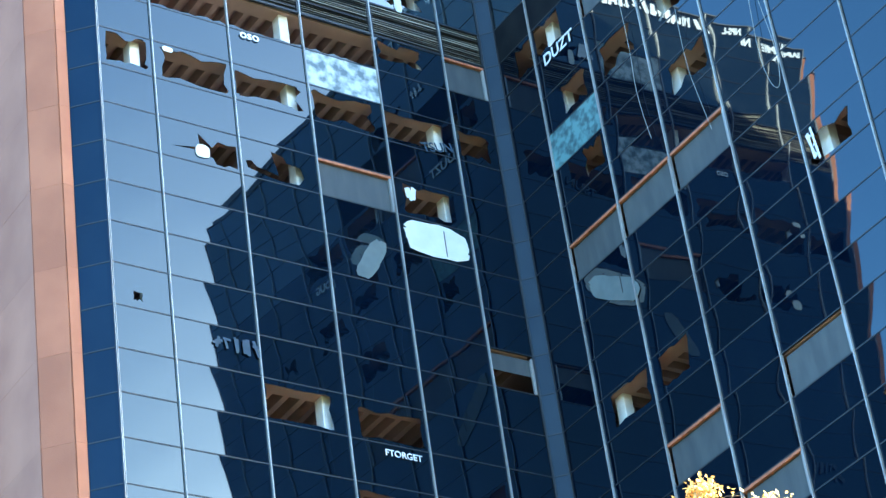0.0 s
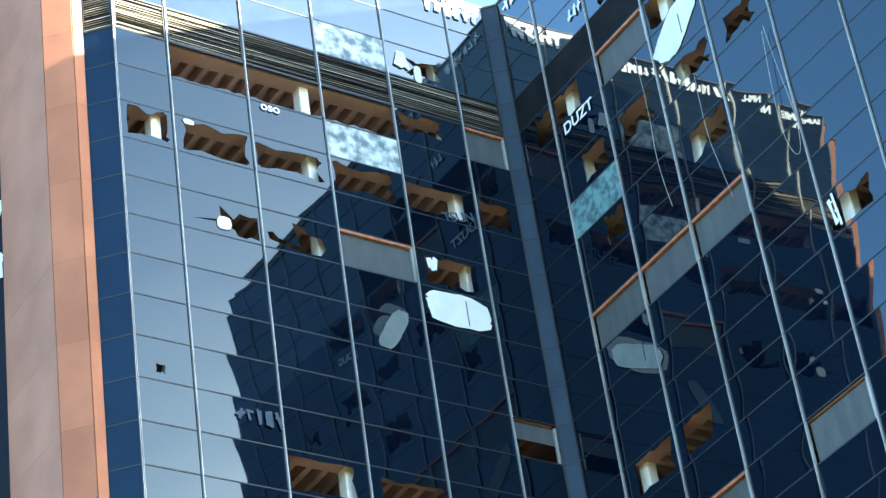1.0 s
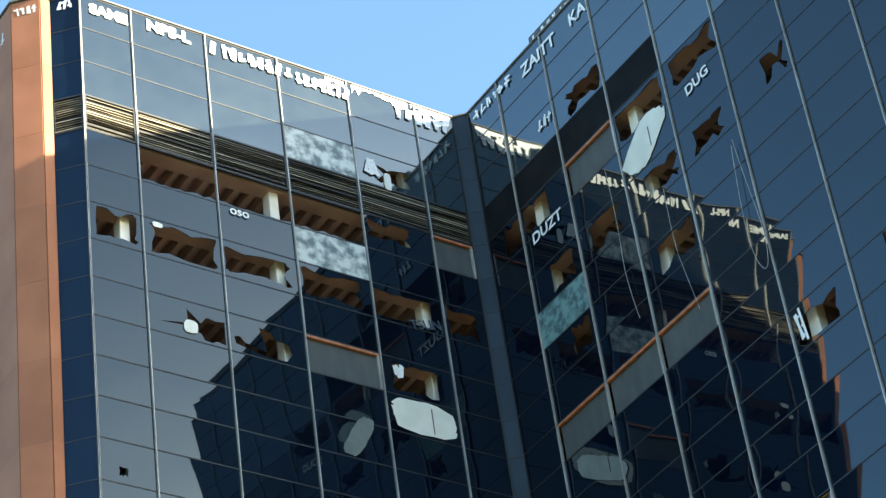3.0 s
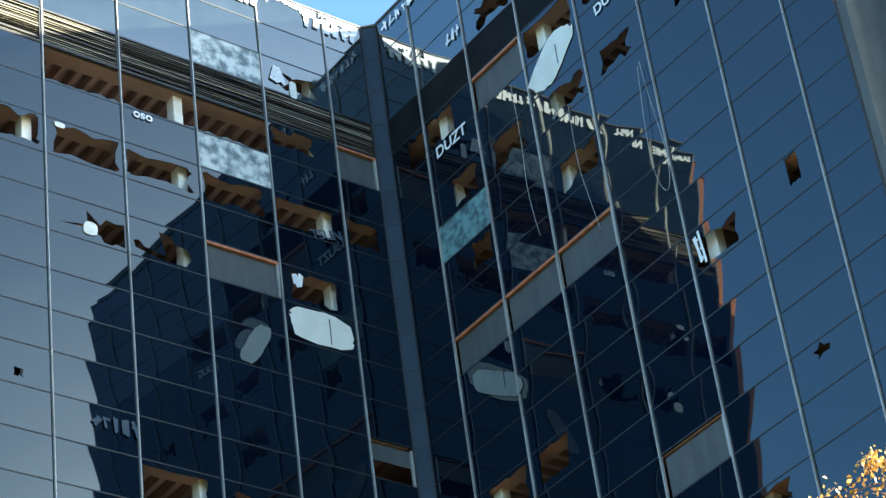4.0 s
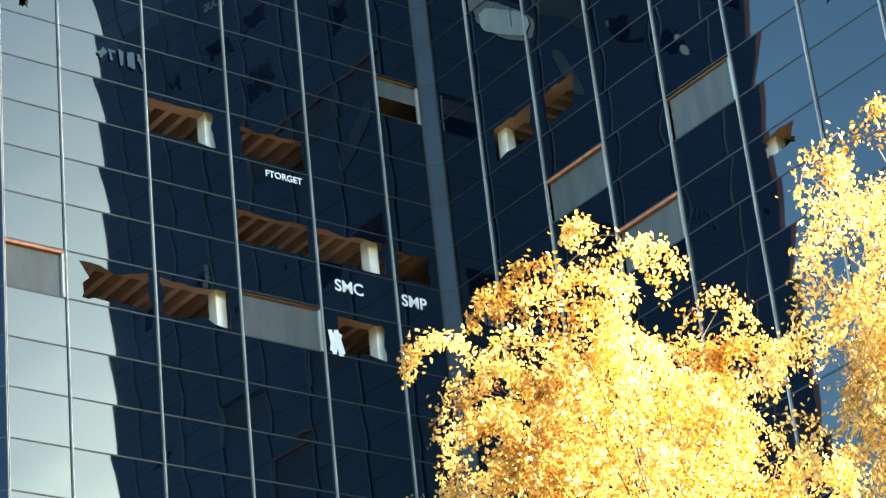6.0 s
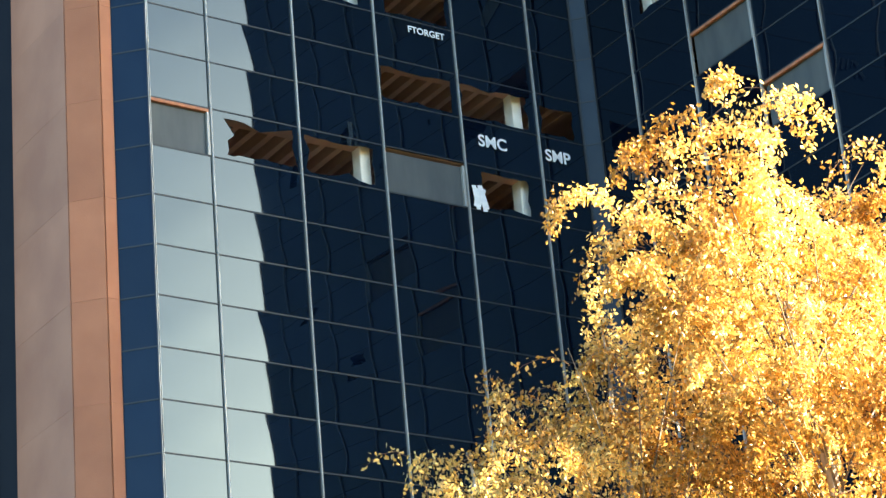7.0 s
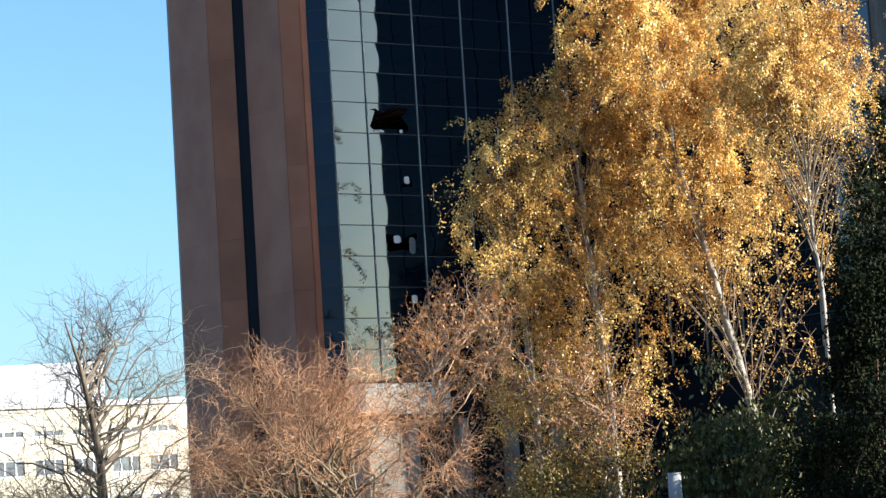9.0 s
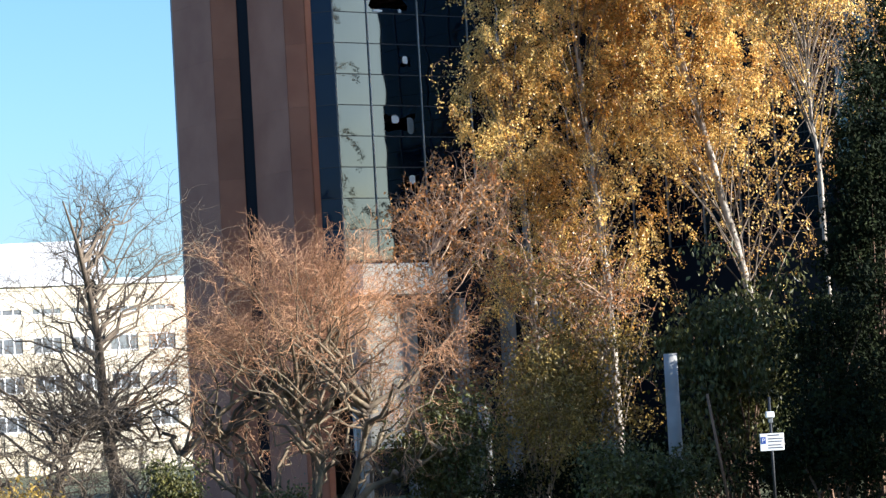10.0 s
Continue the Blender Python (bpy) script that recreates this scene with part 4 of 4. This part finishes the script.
twiggy_tree("bare_tree", "bare dark tree with a straight trunk and fine upper twigs", spot(94, -14.0),
            [((0, 0, 0), (0.03, 0, 1), 14.6, 0.30)], (7.4, 5.6, 6.5), 120, 1600, 33, M_BARE, M_BARE, limb=(0.025, 0.08), thin=0.0052, crook=0.17, length=(0.9, 2.3))
twiggy_tree("bare_tree", "low bare tree with dark spreading branches", spot(86, -16.0),
            [((0, 0, 0), (0.4, -0.2, 1), 4.4, 0.18), ((0.2, 0, 0), (-0.6, 0.4, 0.8), 3.6, 0.15), ((0.2, 0.1, 0), (1.0, -0.7, 0.6), 4.6, 0.15)],
            (3.8, 5.8, 3.3), 100, 1500, 51, M_BARE, M_BARE, limb=(0.03, 0.09), crook=0.18, thin=0.007, length=(0.9, 2.2))
twiggy_tree("beech_sapling", "young beech with copper leaves on pale crooked twigs", spot(98, 0.2),
            [((-0.4, 0, 0), (-0.25, 0.1, 1), 9.0, 0.10), ((0.5, 0, 0), (0.3, -0.2, 1), 9.5, 0.10), ((0, 0.3, 0), (0.0, 0.1, 1), 11.0, 0.12), ((1.5, -0.9, 0), (0.1, 0, 1), 9.0, 0.09)],
            (8.0, 5.2, 5.6), 80, 750, 46, M_PALETWIG, M_PALETWIG, leaves=8000, leaf_mat=M_COPPER, length=(0.8, 2.0), limb=(0.018, 0.05))
shrub("beech_bush", "low spreading beech with olive-gold leaves in the sun", spot(92, 1.6), (2.8, 1.8, 5.6), 64, 6500, M_OLIVE, 0.15, 18, stem_mat=M_PALETWIG, thick=0.03)
shrub("laurel_bush", "dense glossy green laurel bush", spot(90, -1.6), (2.8, 2.0, 4.4), 41, 9000, M_LAUREL, 0.2, 16)
shrub("olive_bush", "tall loose shrub turning olive and bronze", spot(96, 3.0), (3.8, 2.2, 8.2), 42, 15000, M_OLIVE, 0.18, 26)
shrub("laurel_bush", "tall drooping evergreen with glossy dark leaves", spot(94, 9.4), (3.2, 2.2, 8.7), 43, 15000, M_LAUREL, 0.26, 20, hang=0.9)
shrub("yew_tree", "dense evergreen, its leaf colour darkened for deep shade", spot(98, 16.8), (2.8, 2.4, 21.0), 44, 46000, M_SHADE_LEAF, 0.2, 26, "tree")
shrub("yew_tree", "dense evergreen, its leaf colour darkened for deep shade", spot(84, 11.4), (2.4, 2.0, 7.6), 56, 14000, M_SHADE_LEAF, 0.2, 18, "tree")
shrub("yew_tree", "dense evergreen, its leaf colour darkened for deep shade", spot(80, 11.0), (2.2, 2.0, 4.6), 45, 9000, M_SHADE_LEAF, 0.2, 14, "tree")
# two unseen trees, added outside the view to block the low sun
shrub("yew_tree", "unseen broad evergreen added right of the view to cast shade", spot(78, 18.8), (4.0, 4.0, 12.0), 55, 44000, M_SHADE_LEAF, 0.3, 26, "tree")
shrub("yew_tree", "unseen broad evergreen added right of the view to cast shade", spot(87, 20.0), (4.0, 4.0, 13.0), 54, 24000, M_SHADE_LEAF, 0.3, 26, "tree")
shrub("yew_tree", "dense evergreen, its leaf colour darkened for deep shade", spot(91.3, 14.1), (1.7, 1.4, 16.0), 57, 24000, M_SHADE_LEAF, 0.2, 20, "tree")
shrub("ivy_clump", "ivy climbing over old stems", spot(82, -10.4), (1.1, 1.0, 2.8), 47, 3600, M_LAUREL, 0.16, 10)
shrub("ivy_clump", "ivy climbing over old stems", spot(83, -6.6), (1.3, 1.1, 1.9), 48, 3000, M_LAUREL, 0.16, 8)
shrub("laurel_bush", "low green bush below the trees", spot(82, 4.5), (3.0, 1.6, 2.6), 49, 7000, M_LAUREL, 0.18, 12)
shrub("laurel_bush", "low green bush at the edge of the grass", spot(78, -15.5), (2.2, 1.4, 2.4), 50, 4000, M_OLIVE, 0.16, 10)

# added to darken the ground strip; the shade is in the leaf colour
shrub("ivy_bank", "low ivy coloured dark for shade, covering the ground below the trees", spot(96, 8.2), (4.6, 2.4, 2.6), 59, 9000, M_SHADE_LEAF, 0.18, 16)
shrub("ivy_bank", "low ivy coloured dark for shade, covering the ground below the trees", spot(93, 2.4), (4.0, 2.0, 1.9), 62, 7000, M_SHADE_LEAF, 0.18, 14)
shrub("ivy_bank", "low ivy coloured dark for shade, covering the ground below the trees", spot(91, 11.4), (4.0, 2.0, 1.9), 63, 7000, M_SHADE_LEAF, 0.18, 14)


def plume(at, seed):
    r = random.Random(seed)
    v, f = [], []
    for i in range(260):
        p = Vector((r.gauss(0, 0.35), r.gauss(0, 0.35), 0))
        tube(v, f, bend(p, Vector((r.gauss(0, 0.25), r.gauss(0, 0.25), 1)), r.uniform(0.9, 1.7), r, 4, 0.06, Vector((0, 0, -0.25))), [0.012, 0.011, 0.01, 0.008, 0.003], 3)
    ob = new("dry_grass", tubes_mesh("dry_grass", v, f, M_PLUME))
    ob.location = at
    tagged(ob, "tuft of dry brown ornamental grass", "grass", kind="stuff")


plume(spot(82, -4.9), 61)
plume(spot(82, -4.0), 62)


# ---- sign, poles ----
def sign_post(at, turn):
    root = tagged(new("car_park_sign"), "white parking notice on a black post", "sign")
    root.matrix_basis = Matrix.Translation(at) @ pose(0, 0, 0, 0, 0, turn)
    bm = bmesh.new()
    bmesh.ops.create_cone(bm, cap_ends=True, segments=14, radius1=0.038, radius2=0.038, depth=3.6)
    bmesh.ops.translate(bm, vec=(0, 0.05, 1.8), verts=bm.verts[:])
    part("post", bm, M_GASKET, root, "black painted post", smooth=True)
    b = part("board", bevelled((-0.35, -0.012, 2.05), (0.35, 0.012, 2.55), 0.01), M_SIGN, root)
    part("symbol", boxes(((-0.32, -0.018, 2.26), (-0.18, -0.0125, 2.46))), M_BLUE, b, "blue parking symbol")
    cu = bpy.data.curves.new("letter", "FONT")
    cu.body, cu.size, cu.extrude, cu.align_x = "P", 0.17, 0.001, "CENTER"
    cu.materials.append(M_SIGN)
    t = new("letter", cu)
    t.parent = b
    t.matrix_basis = Matrix.Translation((-0.25, -0.021, 2.30)) @ pose(0, 0, 0, 90, 0, 0)
    for z, w in ((2.48, 0.34), (2.38, 0.44), (2.30, 0.40), (2.20, 0.38), (2.12, 0.42)):
        part("line", boxes(((-0.12, -0.016, z), (-0.12 + w, -0.0125, z + 0.03))), M_INK, b)
    part("bracket", bevelled((-0.06, 0.0, 2.85), (0.06, 0.1, 3.05), 0.01), M_POST, root)
    part("lamp_box", bevelled((-0.14, -0.1, 3.0), (0.10, 0.06, 3.18), 0.02), M_SIGN, root, "small pale box on the post")


sx, sy, sz = spot(72, 8.1)
sign_post((sx, sy, -2.4), -31)


def pole(name, label, at, height, radius, mat, lean=0.0, category="post"):
    bm = bmesh.new()
    bmesh.ops.create_cone(bm, cap_ends=True, segments=16, radius1=radius, radius2=radius * 0.9, depth=height)
    bmesh.ops.translate(bm, vec=(0, 0, height / 2), verts=bm.verts[:])
    ob = new(name, mesh_of(bm, name, mat, True))
    ob.matrix_basis = Matrix.Translation(at) @ pose(0, 0, 0, 0, lean, -30)
    tagged(ob, label, category)


pole("wooden_pole", "thin grey pole leaning among the shrubs", spot(80, 7.6), 4.2, 0.05, M_TWIG, -8)
pole("concrete_column", "pale painted concrete column", spot(86.5, 6.4), 5.6, 0.26, M_CONCRETE, 0, "column")
pole("concrete_column", "pale painted concrete column", spot(104, -0.2), 4.2, 0.28, M_CONCRETE, 0, "column")


# ---- distant buildings ----
def office_block(name, label, origin, right, length, height, depth, storeys, bays, mat, flat, z0=-3.0):
    """A plain block with window bands; each window has a frame and panes."""
    root = thing(name, label, "building", (0, 0, z0))
    up = Matrix.Translation((0, 0, -z0))
    m = up @ frame_of(origin, right, "", "")
    st = height / storeys
    body = part("wall", boxes(((0, 0.25, z0), (length, depth, height))), mat, root, m=m)
    bw = length / bays
    pier_me = mesh_of(boxes(((-0.28 * bw * 0.5, 0, z0), (0.28 * bw * 0.5, 0.25, height))), "wall_pier", mat)
    for i in range(bays + 1):
        part("wall_pier", pier_me, mat, root, m=m @ Matrix.Translation((i * bw, 0, 0)))
    band = mesh_of(boxes(((0.001, 0.02, -st * 0.30), (length, 0.249, st * 0.26))), "spandrel", mat)
    for j in range(storeys + 1):
        part("spandrel", band, mat, root, m=m @ Matrix.Translation((0, 0, j * st - (0.28 * st if j == storeys else 0))))
    fw, fz0, fz1 = bw * 0.86, st * 0.26, st * 0.70
    fr = mesh_of(boxes(((0, 0.06, fz0), (fw, 0.14, fz0 + 0.12)), ((0, 0.06, fz1 - 0.12), (fw, 0.14, fz1)), ((0, 0.06, fz0 + 0.12), (0.12, 0.14, fz1 - 0.12)),
                       ((fw - 0.12, 0.06, fz0 + 0.12), (fw, 0.14, fz1 - 0.12)), ((fw / 3 - 0.07, 0.06, fz0 + 0.12), (fw / 3 + 0.07, 0.14, fz1 - 0.12)),
                       ((2 * fw / 3 - 0.07, 0.06, fz0 + 0.12), (2 * fw / 3 + 0.07, 0.14, fz1 - 0.12))), "window", M_PALE)
    pane = mesh_of(boxes(((0.1, 0.10, fz0 + 0.1), (fw - 0.1, 0.13, fz1 - 0.1))), "glazing", M_PANE)
    for j in range(storeys):
        for i in range(bays):
            w = part("window", fr, M_PALE, root, m=m @ Matrix.Translation((i * bw + bw * 0.07, 0, j * st)))
            part("glazing", pane, M_PANE, w)
    part("roof_edge", bevelled((-0.3, -0.25, height), (length + 0.3, depth + 0.2, height + flat), 0.04), M_PALE, root, "pale roof edge", m=m)
    return root


office_block("cream_office_block", "sunlit cream office block with white windows", (0.0, 99.0), (0.98, -0.2), 50.0, 13.2, 14.0, 4, 15, M_CREAM, 0.5)
bx = tagged(new("white_plant_block", mesh_of(bevelled((0, 0, -3), (17, 9, 18.2), 0.1), "white_plant_block", M_PALE)), "white clad rooftop block behind the cream offices", "building")
bx.matrix_basis = Matrix.Translation((23.8, 120.8, 0.5)) @ pose(0, 0, 0, 0, 0, -25)


# ---- the woodland behind the grounds, which the glass mirrors ----
def woodland(seed):
    r = random.Random(seed)
    centres = []
    for i in range(90):
        x, y, z = spot(-42 + r.uniform(-14, 6), -190 + 380 * (i + r.random()) / 90)
        h = r.uniform(16, 25)
        for _ in range(170):
            a, q = r.uniform(0, 6.28), r.random() ** 0.5
            t = r.random()
            w = 5.5 * math.sin(math.pi * min(0.15 + 0.85 * t, 0.98)) + 0.6
            centres.append((x + math.cos(a) * q * w, y + math.sin(a) * q * w, z + h * t))
    ob = new("woodland", leaves_mesh("woodland", centres, 2.6, M_SHADE_LEAF, seed, 0.9, 0.1))
    tagged(ob, "dark belt of trees across the grounds", "trees", kind="stuff")


woodland(71)
